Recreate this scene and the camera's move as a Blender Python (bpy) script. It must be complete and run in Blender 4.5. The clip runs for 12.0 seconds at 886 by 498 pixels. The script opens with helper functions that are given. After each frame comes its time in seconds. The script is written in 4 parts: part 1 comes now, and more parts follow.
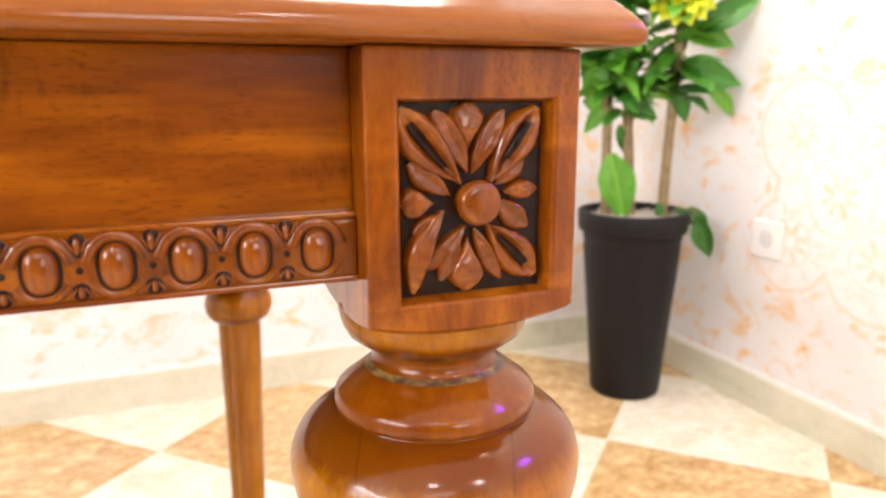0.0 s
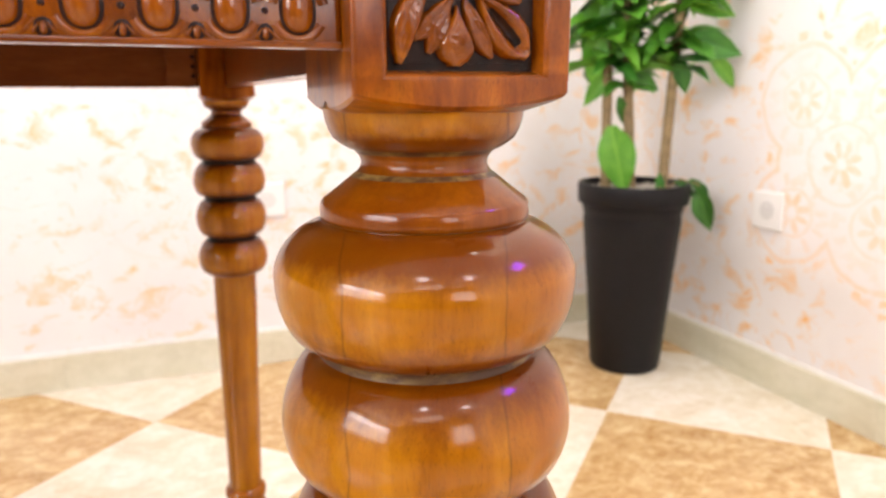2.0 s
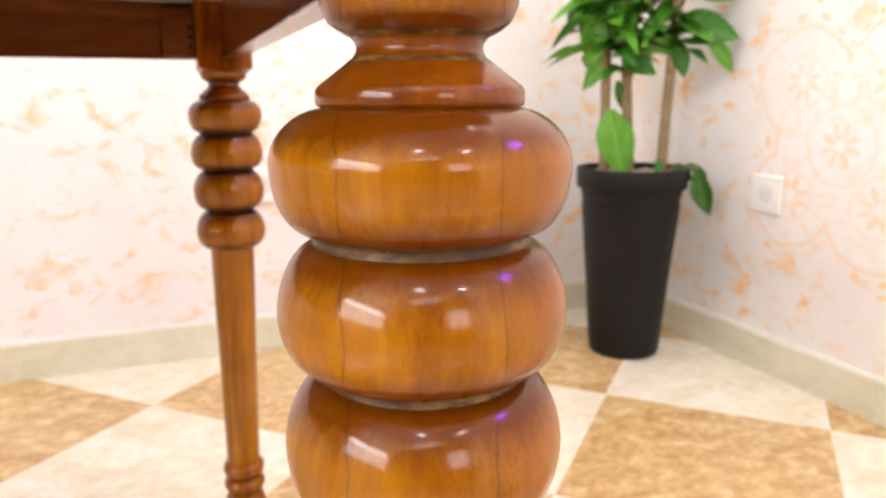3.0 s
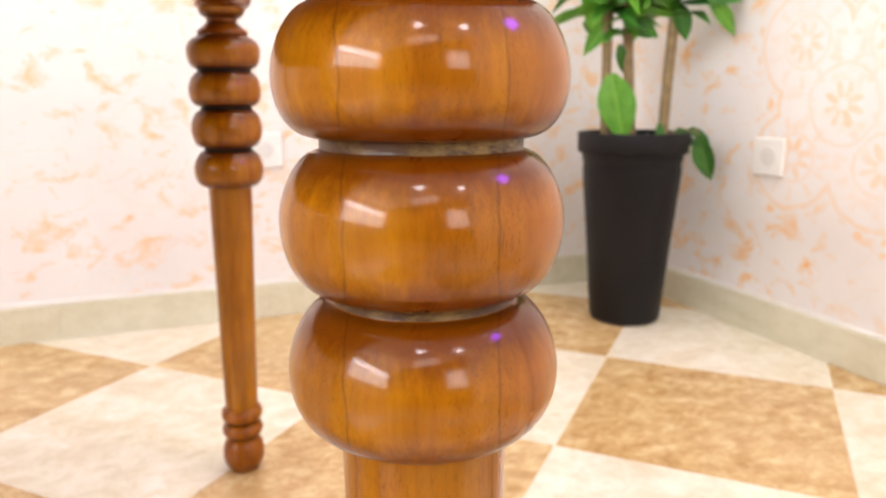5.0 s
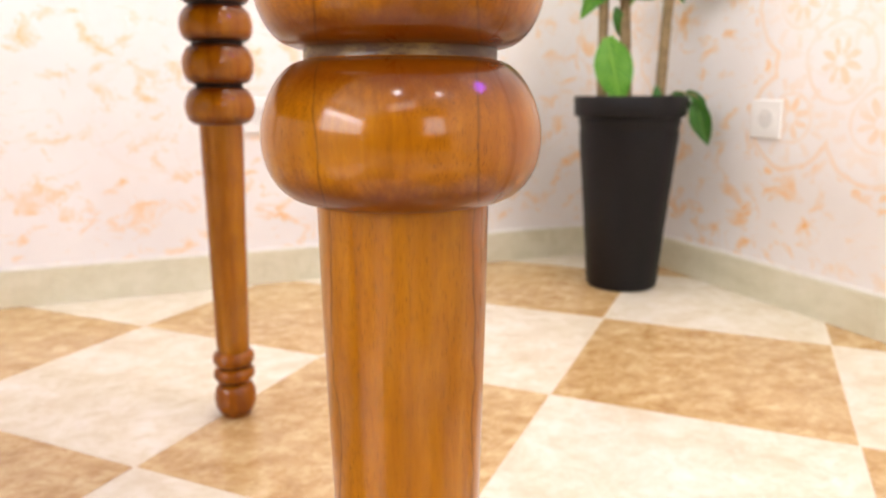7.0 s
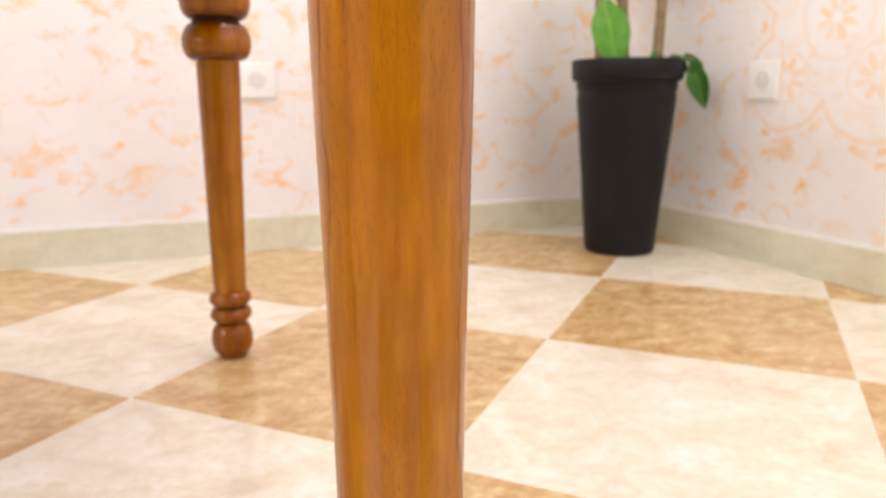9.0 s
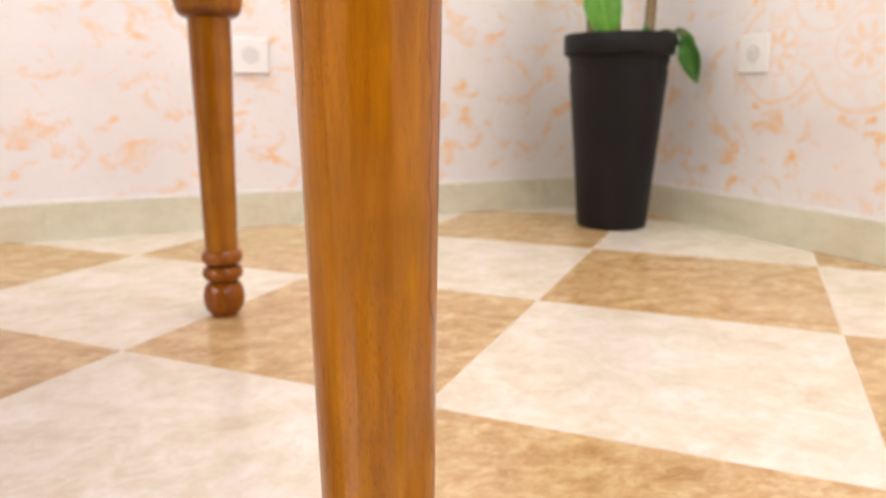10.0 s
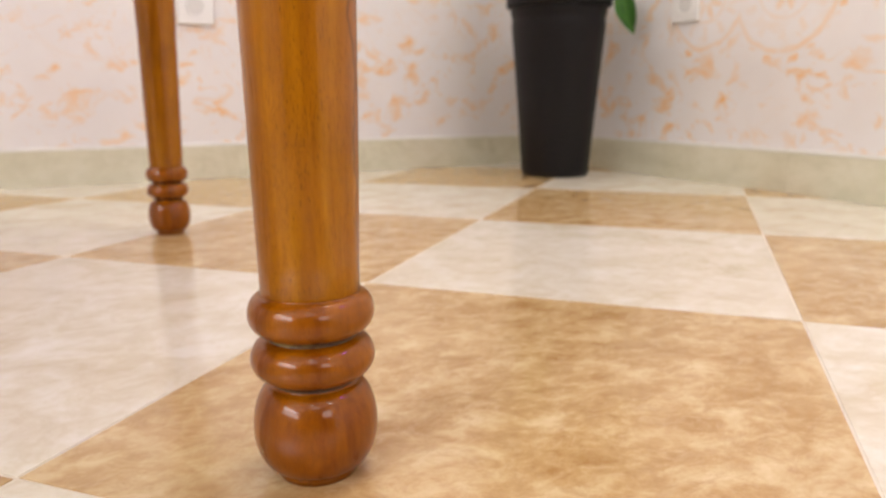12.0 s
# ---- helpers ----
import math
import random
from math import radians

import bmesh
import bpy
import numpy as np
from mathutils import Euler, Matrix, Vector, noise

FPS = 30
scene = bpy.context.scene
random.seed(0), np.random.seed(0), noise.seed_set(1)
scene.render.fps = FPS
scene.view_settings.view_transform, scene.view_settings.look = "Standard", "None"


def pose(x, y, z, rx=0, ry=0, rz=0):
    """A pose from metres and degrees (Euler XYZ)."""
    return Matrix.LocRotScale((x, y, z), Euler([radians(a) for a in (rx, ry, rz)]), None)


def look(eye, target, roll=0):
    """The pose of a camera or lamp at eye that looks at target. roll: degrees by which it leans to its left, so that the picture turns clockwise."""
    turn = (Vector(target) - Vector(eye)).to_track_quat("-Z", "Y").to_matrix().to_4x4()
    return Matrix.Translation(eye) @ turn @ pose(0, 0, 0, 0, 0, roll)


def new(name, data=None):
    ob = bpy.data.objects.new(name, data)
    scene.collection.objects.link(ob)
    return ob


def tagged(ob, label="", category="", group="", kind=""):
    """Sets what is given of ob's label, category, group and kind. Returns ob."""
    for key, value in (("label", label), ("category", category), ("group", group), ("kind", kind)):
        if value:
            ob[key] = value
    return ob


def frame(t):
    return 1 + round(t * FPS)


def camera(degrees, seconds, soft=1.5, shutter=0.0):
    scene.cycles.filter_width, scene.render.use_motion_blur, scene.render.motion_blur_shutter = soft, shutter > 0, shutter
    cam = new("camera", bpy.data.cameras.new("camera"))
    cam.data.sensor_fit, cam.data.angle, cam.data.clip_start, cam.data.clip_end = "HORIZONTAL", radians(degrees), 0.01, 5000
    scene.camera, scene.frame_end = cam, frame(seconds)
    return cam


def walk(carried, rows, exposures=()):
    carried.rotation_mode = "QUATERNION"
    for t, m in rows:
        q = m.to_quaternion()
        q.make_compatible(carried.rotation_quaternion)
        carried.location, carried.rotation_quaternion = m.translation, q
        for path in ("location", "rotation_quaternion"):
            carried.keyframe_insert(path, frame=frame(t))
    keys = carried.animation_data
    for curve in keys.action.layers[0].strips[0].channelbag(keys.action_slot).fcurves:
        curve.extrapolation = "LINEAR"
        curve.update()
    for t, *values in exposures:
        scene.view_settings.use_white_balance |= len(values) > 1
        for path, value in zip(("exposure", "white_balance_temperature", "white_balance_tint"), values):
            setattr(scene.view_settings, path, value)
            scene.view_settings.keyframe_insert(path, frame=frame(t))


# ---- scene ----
cam = camera(64.2, 12.0, 2.2)
cam.data.dof.use_dof = True
cam.data.dof.focus_distance = 0.25
cam.data.dof.aperture_fstop = 15
# seconds, eye, target, roll
PATH = [
    (0, (0.0612, -0.8268, 0.6859), (0.7686, 0.9945, 0.2587), -0.21),
    (0.5, (0.0615, -0.8272, 0.6731), (0.7686, 0.9942, 0.2455), -0.25),
    (1, (0.0629, -0.8262, 0.6560), (0.7697, 0.9956, 0.2298), -0.25),
    (1.5, (0.0632, -0.8274, 0.6434), (0.7694, 0.9941, 0.2152), -0.26),
    (2, (0.0632, -0.8299, 0.6230), (0.7700, 0.9919, 0.1970), -0.18),
    (2.5, (0.0626, -0.8323, 0.6069), (0.7696, 0.9895, 0.1814), -0.22),
    (3, (0.0619, -0.8356, 0.5877), (0.7716, 0.9856, 0.1641), -0.22),
    (5, (0.0593, -0.8427, 0.5121), (0.7680, 0.9782, 0.0857), -0.13),
    (5.5, (0.0592, -0.8424, 0.4959), (0.7688, 0.9783, 0.0695), -0.15),
    (6, (0.0623, -0.8424, 0.4758), (0.7722, 0.9777, 0.0476), -0.19),
    (6.5, (0.0641, -0.8474, 0.4542), (0.7756, 0.9728, 0.0294), -0.19),
    (7, (0.0631, -0.8508, 0.4319), (0.7752, 0.9694, 0.0079), -0.14),
    (9, (0.0599, -0.8692, 0.3474), (0.7737, 0.9524, -0.0678), -0.22),
    (9.5, (0.0617, -0.8766, 0.3261), (0.7761, 0.9438, -0.0930), -0.20),
    (10, (0.0623, -0.8899, 0.2954), (0.7824, 0.9284, -0.1234), -0.21),
    (10.5, (0.0609, -0.9023, 0.2661), (0.7945, 0.9103, -0.1539), -0.30),
    (11, (0.0593, -0.9170, 0.2281), (0.8176, 0.8862, -0.1883), -0.34),
    (11.5, (0.0571, -0.9299, 0.2032), (0.8501, 0.8584, -0.2132), -0.36),
    (12, (0.0558, -0.9455, 0.1831), (0.8913, 0.8230, -0.2344), -0.38),
]
EXPOSURES = [(0.0, 0.02), (3.0, -0.27), (6.0, -0.3), (9.0, -0.42), (10.5, -0.55), (12.0, -0.72)]
walk(cam, [(t, look(eye, target, roll)) for t, eye, target, roll in PATH], EXPOSURES)

# ---- world and lamps ----
world = bpy.data.worlds.new("world")
world.use_nodes = True
world.node_tree.nodes["Background"].inputs[0].default_value = (1.0, 0.97, 0.93, 1)
world.node_tree.nodes["Background"].inputs[1].default_value = 0.05
scene.world = world

WALL_X, WALL_Y = 1.241, 0.812          # inner faces of the two visible walls
ROOM_X0, ROOM_Y0, CEIL = -3.2, -3.8, 2.7


def area_lamp(name, at, size_x, size_y, watts, colour):
    data = bpy.data.lights.new(name, "AREA")
    data.shape, data.size, data.size_y = "RECTANGLE", size_x, size_y
    data.energy, data.color = watts, colour
    ob = new(name, data)
    ob.location = at
    return ob


# two small ceiling downlights, two panels over the corner and one behind the camera (they face down)
WHITE = (1.0, 0.975, 0.94)
LAMPS = [((-0.49, -2.15, CEIL - 0.03), 0.2, 0.2, 9, (1.0, 0.93, 0.95)),
         ((0.86, -2.45, CEIL - 0.03), 0.2, 0.2, 9, (1.0, 0.93, 0.95)),
         # the three panels from here on are unseen fill, added for brightness
         ((0.8, -0.35, CEIL - 0.03), 0.5, 0.5, 24, (1.0, 0.955, 0.88)),
         ((0.3, 0.35, CEIL - 0.03), 0.5, 0.5, 17, (1.0, 0.955, 0.88)),
         ((-0.7, -3.25, CEIL - 0.03), 1.2, 0.6, 14, WHITE)]
for at, sx, sy, watts, colour in LAMPS:
    area_lamp("ceiling_lamp", at, sx, sy, watts, colour)
# a violet diode bar on the right wall and daylight through the windows in the left and front walls
VIOLET_Y, VIOLET_Z = -1.0, 1.5
violet = area_lamp("violet_lamp", (WALL_X - 0.035, VIOLET_Y, VIOLET_Z), 0.26, 0.26, 6.5, (0.3, 0.03, 1.0))
violet.rotation_euler = (0, radians(90), 0)
WIN_Y0, WIN_Y1, WIN_Z0, WIN_Z1 = -3.55, -0.85, 1.1, 2.38
TRANSOM = 1.95                         # above it clear glass, below it a thin curtain
FRONT_X0, FRONT_X1, FRONT_Z0, FRONT_Z1 = 0.1, 1.1, 0.95, 2.1
for z0, z1, watts in ((WIN_Z0, TRANSOM, 88), (TRANSOM, WIN_Z1, 118)):
    daylight = area_lamp("window_daylight", (ROOM_X0 - 0.05, (WIN_Y0 + WIN_Y1) / 2, (z0 + z1) / 2), z1 - z0, WIN_Y1 - WIN_Y0, watts, (0.97, 0.97, 1.0))
    daylight.rotation_euler = (0, radians(-90), 0)
daylight = area_lamp("window_daylight", ((FRONT_X0 + FRONT_X1) / 2, ROOM_Y0 - 0.05, (FRONT_Z0 + FRONT_Z1) / 2), FRONT_X1 - FRONT_X0, FRONT_Z1 - FRONT_Z0, 30, (0.97, 0.97, 1.0))
daylight.rotation_euler = (radians(90), 0, 0)


# ---- materials ----
class Graph:
    """A small wrapper round a material's node tree."""

    def __init__(self, name, rough=0.5, metal=0.0, coat=0.0):
        self.mat = bpy.data.materials.new(name)
        self.mat.use_nodes = True
        self.tree = self.mat.node_tree
        self.bsdf = self.tree.nodes["Principled BSDF"]
        self.bsdf.inputs["Roughness"].default_value = rough
        self.bsdf.inputs["Metallic"].default_value = metal
        self.bsdf.inputs["Coat Weight"].default_value = coat
        self.bsdf.inputs["Coat Roughness"].default_value = 0.12

    def add(self, kind, **settings):
        n = self.tree.nodes.new(kind)
        for key, value in settings.items():
            if key in n.inputs:
                self.put(n.inputs[key], value)
        return n

    def put(self, socket, value):
        if isinstance(value, bpy.types.NodeSocket):
            self.tree.links.new(value, socket)
        else:
            socket.default_value = value

    def coords(self, scale, rotate=(0, 0, 0), shift=(0, 0, 0)):
        tc = self.tree.nodes.new("ShaderNodeTexCoord")
        mp = self.tree.nodes.new("ShaderNodeMapping")
        self.put(mp.inputs["Vector"], tc.outputs["Object"])
        mp.inputs["Scale"].default_value = scale
        mp.inputs["Rotation"].default_value = rotate
        self.put(mp.inputs["Location"], shift)
        return mp.outputs[0]

    def noise(self, vec, scale, detail=3.0, rough=0.55, distort=0.0):
        n = self.add("ShaderNodeTexNoise", Vector=vec, Scale=scale, Detail=detail, Roughness=rough, Distortion=distort)
        return n.outputs["Fac"]

    def ramp(self, fac, stops):
        n = self.tree.nodes.new("ShaderNodeValToRGB")
        self.put(n.inputs[0], fac)
        while len(n.color_ramp.elements) < len(stops):
            n.color_ramp.elements.new(0.5)
        for e, (at, colour) in zip(n.color_ramp.elements, stops):
            e.position = at
            e.color = (*colour, 1) if len(colour) == 3 else colour
        return n.outputs[0]

    def grey(self, fac, a, b):
        return self.ramp(fac, [(a, (0, 0, 0)), (b, (1, 1, 1))])

    def mix(self, fac, a, b, mode="MIX"):
        n = self.tree.nodes.new("ShaderNodeMix")
        n.data_type, n.blend_type = "RGBA", mode
        self.put(n.inputs[0], fac)
        self.put(n.inputs[6], a if not isinstance(a, tuple) else (*a, 1))
        self.put(n.inputs[7], b if not isinstance(b, tuple) else (*b, 1))
        return n.outputs[2]

    def below(self, value, limit, soft):
        """1 where value is under limit, 0 over limit + soft."""
        n = self.tree.nodes.new("ShaderNodeMath")
        n.operation, n.use_clamp = "MULTIPLY", True
        self.put(n.inputs[0], self.math("SUBTRACT", limit + soft, value))
        n.inputs[1].default_value = 1.0 / soft
        return n.outputs[0]

    def math(self, op, a, b=0.0):
        n = self.tree.nodes.new("ShaderNodeMath")
        n.operation = op
        self.put(n.inputs[0], a)
        self.put(n.inputs[1], b)
        return n.outputs[0]

    def random(self):
        return self.tree.nodes.new("ShaderNodeObjectInfo").outputs["Random"]

    def bump(self, height, strength, distance):
        n = self.add("ShaderNodeBump", Height=height, Strength=strength, Distance=distance)
        self.put(self.bsdf.inputs["Normal"], n.outputs[0])

    def colour(self, value):
        self.put(self.bsdf.inputs["Base Color"], value)
        return self.mat


def wood(name, dark, mid, light, scale, rough=0.3, coat=0.8, pores=0.75, glued_shaded=False, spread=0.22, figure=0.0):
    """Lacquered beech; the grain runs along the axis with the small scale. spread: how far the grain's tones part; figure: patches of chatter across it."""
    g = Graph(name, rough, 0.0, coat * 0.85)
    g.bsdf.inputs["Coat Roughness"].default_value = 0.13
    g.bsdf.inputs["Specular IOR Level"].default_value = 0.04
    long = g.coords(scale)
    broad = g.noise(long, 1.0, 5.0, 0.62, 0.7)
    col = g.ramp(broad, [(0.5 - spread, dark), (0.5, mid), (0.5 + spread, light)])
    stain = g.noise(g.coords((14, 14, 14)), 1.0, 3.0, 0.55, 0.3)
    col = g.mix(g.math("MULTIPLY", g.grey(stain, 0.5, 0.75), 0.35), col, tuple(c * 0.6 for c in dark))
    fine = g.noise(g.coords(tuple(s * 7 for s in scale)), 1.0, 3.0, 0.7)
    col = g.mix(g.math("MULTIPLY", g.grey(fine, 0.35, 0.75), 0.3), col, tuple(c * 0.55 for c in dark))
    if figure:
        chatter = g.grey(g.noise(g.coords((170, 170, 60)), 1.0, 3.0, 0.7), 0.45, 0.7)
        patch = g.grey(g.noise(g.coords((16, 16, 26), (0, 0, 0), (3, 1, 8)), 1.0, 3.0, 0.6, 0.6), 0.47, 0.66)
        col = g.mix(g.math("MULTIPLY", g.math("MULTIPLY", chatter, patch), figure), col, tuple(c * 0.35 for c in dark))
        pale = g.grey(g.noise(g.coords((5, 30, 48), (0, 0, 0), (9, 2, 5)), 1.0, 3.0, 0.55, 0.4), 0.56, 0.74)
        col = g.mix(g.math("MULTIPLY", pale, 0.75 * figure), col, tuple(min(1.0, c * 1.45) for c in light))
    if glued_shaded:
        # two glue joints between the boards, and a redder outer board
        tc = g.tree.nodes.new("ShaderNodeTexCoord")
        sep = g.tree.nodes.new("ShaderNodeSeparateXYZ")
        g.put(sep.inputs[0], tc.outputs["Object"])
        wob = g.math("MULTIPLY", g.math("SUBTRACT", g.noise(g.coords((20, 20, 22)), 1.0, 3.0), 0.5), 0.010)
        d = g.math("ADD", g.math("ADD", g.math("MULTIPLY", sep.outputs[0], 0.93), g.math("MULTIPLY", sep.outputs[1], -0.36)), wob)
        col = g.mix(g.math("MULTIPLY", g.math("SUBTRACT", 1.0, g.below(d, 0.024, 0.0006)), 0.35), col, (0.30, 0.085, 0.008))
        # shade on the turned shoulders, put into the colour by face tilt
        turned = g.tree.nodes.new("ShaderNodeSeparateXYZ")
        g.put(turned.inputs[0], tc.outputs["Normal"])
        shoulder_shade = g.grey(g.math("ADD", g.math("ABSOLUTE", turned.outputs[2]), g.math("MULTIPLY", g.math("SUBTRACT", fine, 0.5), 0.25)), 0.25, 0.62)
        col = g.mix(g.math("MULTIPLY", shoulder_shade, 0.85), col, (0.115, 0.021, 0.0005))
        for at in (-0.0225, 0.0242):
            seam = g.below(g.math("ABSOLUTE", g.math("SUBTRACT", d, at)), 0.00012, 0.0005)
            col = g.mix(g.math("MULTIPLY", seam, 0.42), col, (0.05, 0.012, 0.002))
    # short dark pores, thicker in some boards than in others
    pore = g.noise(g.coords(tuple(s * 62 for s in scale)), 1.0, 1.0, 0.5)
    crowd = g.math("ADD", g.math("MULTIPLY", g.grey(g.noise(g.coords((32, 32, 9), (0, 0, 0), (4, 4, 1)), 1.0, 2.0), 0.4, 0.62), 0.75), 0.25)
    mask = g.math("MULTIPLY", g.math("MULTIPLY", g.grey(pore, 0.60, 0.67), crowd), pores)
    col = g.mix(mask, col, (0.06, 0.013, 0.001))
    g.put(g.bsdf.inputs["Roughness"], g.math("ADD", g.math("MULTIPLY", broad, 0.15), rough - 0.08))
    g.bump(g.math("SUBTRACT", fine, mask), 0.08, 0.0006)
    return g.colour(col)


DARK, MID, LIGHT = (0.21, 0.054, 0.0008), (0.375, 0.132, 0.001), (0.49, 0.200, 0.002)
wood_up = wood("lacquered_wood_upright", DARK, MID, LIGHT, (45, 45, 4), pores=0.48, glued_shaded=True, spread=0.27)
wood_stained = wood("lacquered_wood_dark_stain", (0.12, 0.022, 0.0006), (0.21, 0.050, 0.0008), (0.28, 0.078, 0.001), (45, 45, 6), pores=0.4)
wood_foot = wood("lacquered_wood_foot", (0.16, 0.034, 0.0006), (0.28, 0.078, 0.0008), (0.37, 0.118, 0.001), (45, 45, 6), pores=0.35)
wood_along = wood("lacquered_wood_along", (0.10, 0.018, 0.001), (0.25, 0.060, 0.0015), (0.44, 0.135, 0.003), (4, 45, 22), pores=0.45, spread=0.15, figure=0.8)
wood_cross = wood("lacquered_wood_cross", (0.09, 0.02, 0.003), (0.165, 0.041, 0.004), (0.26, 0.072, 0.006), (45, 4, 30))
wood_carved = wood("lacquered_wood_carved", (0.075, 0.014, 0.001), (0.215, 0.050, 0.0015), (0.37, 0.110, 0.003), (60, 60, 18), 0.22, 1.0, 0.5)
wood_block = wood("lacquered_wood_block", (0.13, 0.026, 0.001), (0.27, 0.066, 0.002), (0.40, 0.120, 0.005), (55, 55, 9), spread=0.16, figure=0.5)
wood_raw = wood("bare_wood_inside", (0.10, 0.028, 0.008), (0.15, 0.046, 0.012), (0.21, 0.07, 0.02), (5, 40, 30), 0.6, 0.0, 0.4)


# dark stain of the carved ground, also used as painted shade
def stain_and_shade_material():
    g = Graph("dark_stain", 0.45, 0.0, 0.15)
    g.bsdf.inputs["Specular IOR Level"].default_value = 0.15
    n = g.noise(g.coords((140, 140, 90)), 1.0, 4.0, 0.6)
    g.bump(n, 0.5, 0.001)
    return g.colour(g.ramp(n, [(0.35, (0.006, 0.002, 0.001)), (0.75, (0.032, 0.008, 0.002))]))


dark_stain = stain_and_shade_material()


def groove_material():
    """Dark glaze in the turned grooves, with dull golden wax left in it."""
    g = Graph("glazed_groove", 0.5, 0.0, 0.2)
    n = g.noise(g.coords((120, 120, 260)), 1.0, 4.0, 0.65)
    broad = g.noise(g.coords((25, 25, 25)), 1.0, 2.0)
    wax = g.math("MULTIPLY", g.grey(n, 0.42, 0.6), g.grey(broad, 0.35, 0.6))
    g.bump(n, 0.4, 0.001)
    return g.colour(g.mix(wax, (0.06, 0.018, 0.002), (0.27, 0.17, 0.045)))


groove_mat = groove_material()


def tile_material(name, a, b, c, stretch, rough, swirl=0.3):
    g = Graph(name, rough, 0.0, 0.0)
    g.bsdf.inputs["Specular IOR Level"].default_value = 0.5
    jump = g.tree.nodes.new("ShaderNodeCombineXYZ")
    r = g.random()
    g.put(jump.inputs[0], g.math("MULTIPLY", r, 37.0))
    g.put(jump.inputs[1], g.math("MULTIPLY", r, 91.0))
    cloud = g.noise(g.coords(stretch, (0, 0, radians(45)), jump.outputs[0]), 1.0, 8.0, 0.72, swirl)
    col = g.ramp(cloud, [(0.33, a), (0.5, b), (0.66, c)])
    vein = g.noise(g.coords(tuple(s * 2.6 for s in stretch), (0, 0, radians(20)), jump.outputs[0]), 1.0, 8.0, 0.75, 0.8)
    col = g.mix(g.math("MULTIPLY", g.grey(vein, 0.5, 0.66), 0.55), col, a)
    col = g.mix(g.math("MULTIPLY", g.grey(g.math("SUBTRACT", 1.0, vein), 0.5, 0.64), 0.45), col, c)
    blotch = g.noise(g.coords((5, 5, 5), (0, 0, 0), jump.outputs[0]), 1.0, 3.0, 0.5, 0.5)
    col = g.mix(g.math("MULTIPLY", g.grey(blotch, 0.45, 0.7), 0.3), col, c)
    g.bump(g.noise(g.coords((30, 30, 30)), 1.0, 2.0), 0.03, 0.001)
    g.put(g.bsdf.inputs["Roughness"], g.math("ADD", g.math("MULTIPLY", cloud, 0.12), rough - 0.06))
    return g.colour(col)


tile_brown = tile_material("brown_marbled_tile", (0.37, 0.195, 0.065), (0.52, 0.34, 0.15), (0.68, 0.52, 0.30), (20, 27, 10), 0.16, 0.3)
tile_cream = tile_material("cream_marbled_tile", (0.61, 0.52, 0.37), (0.71, 0.645, 0.515), (0.80, 0.76, 0.69), (13, 15, 8), 0.16, 0.5)
skirting_mat = tile_material("sage_beige_tile", (0.60, 0.57, 0.42), (0.68, 0.65, 0.50), (0.74, 0.71, 0.58), (10, 6, 12), 0.3)


def plain(name, colour, rough, vary=0.1, scale=40, bump=0.02, gloss=0.5):
    g = Graph(name, rough)
    g.bsdf.inputs["Specular IOR Level"].default_value = gloss
    n = g.noise(g.coords((scale, scale, scale)), 1.0, 4.0)
    g.bump(n, bump, 0.002)
    return g.colour(g.mix(g.grey(n, 0.3, 0.7), tuple(c * (1 - vary) for c in colour), colour))


grout = plain("pale_grout", (0.72, 0.65, 0.54), 0.8)
white_plastic = plain("white_plastic", (0.86, 0.85, 0.84), 0.35, 0.03)
grey_plastic = plain("grey_plastic", (0.72, 0.71, 0.70), 0.45, 0.03)
pot_mat_base = (0.0085, 0.0075, 0.0083)
pot_mat = plain("charcoal_plastic", pot_mat_base, 0.5, 0.25, 60, 0.15, 0.24)
ceiling_mat = plain("white_ceiling_paint", (0.8, 0.79, 0.77), 0.8, 0.05)
pebble_mat = plain("pale_pebbles", (0.6, 0.55, 0.48), 0.7, 0.4, 90, 0.2)
bark_mat = plain("pale_bark", (0.34, 0.24, 0.12), 0.75, 0.45, 70, 0.5)
petal_mat = plain("yellow_petal", (0.78, 0.84, 0.02), 0.5, 0.2)
bounce_cut_brown = plain("brown_wall_paint", (0.10, 0.062, 0.036), 0.7, 0.15)
edge_mat = plain("white_bead", (0.86, 0.84, 0.81), 0.6)


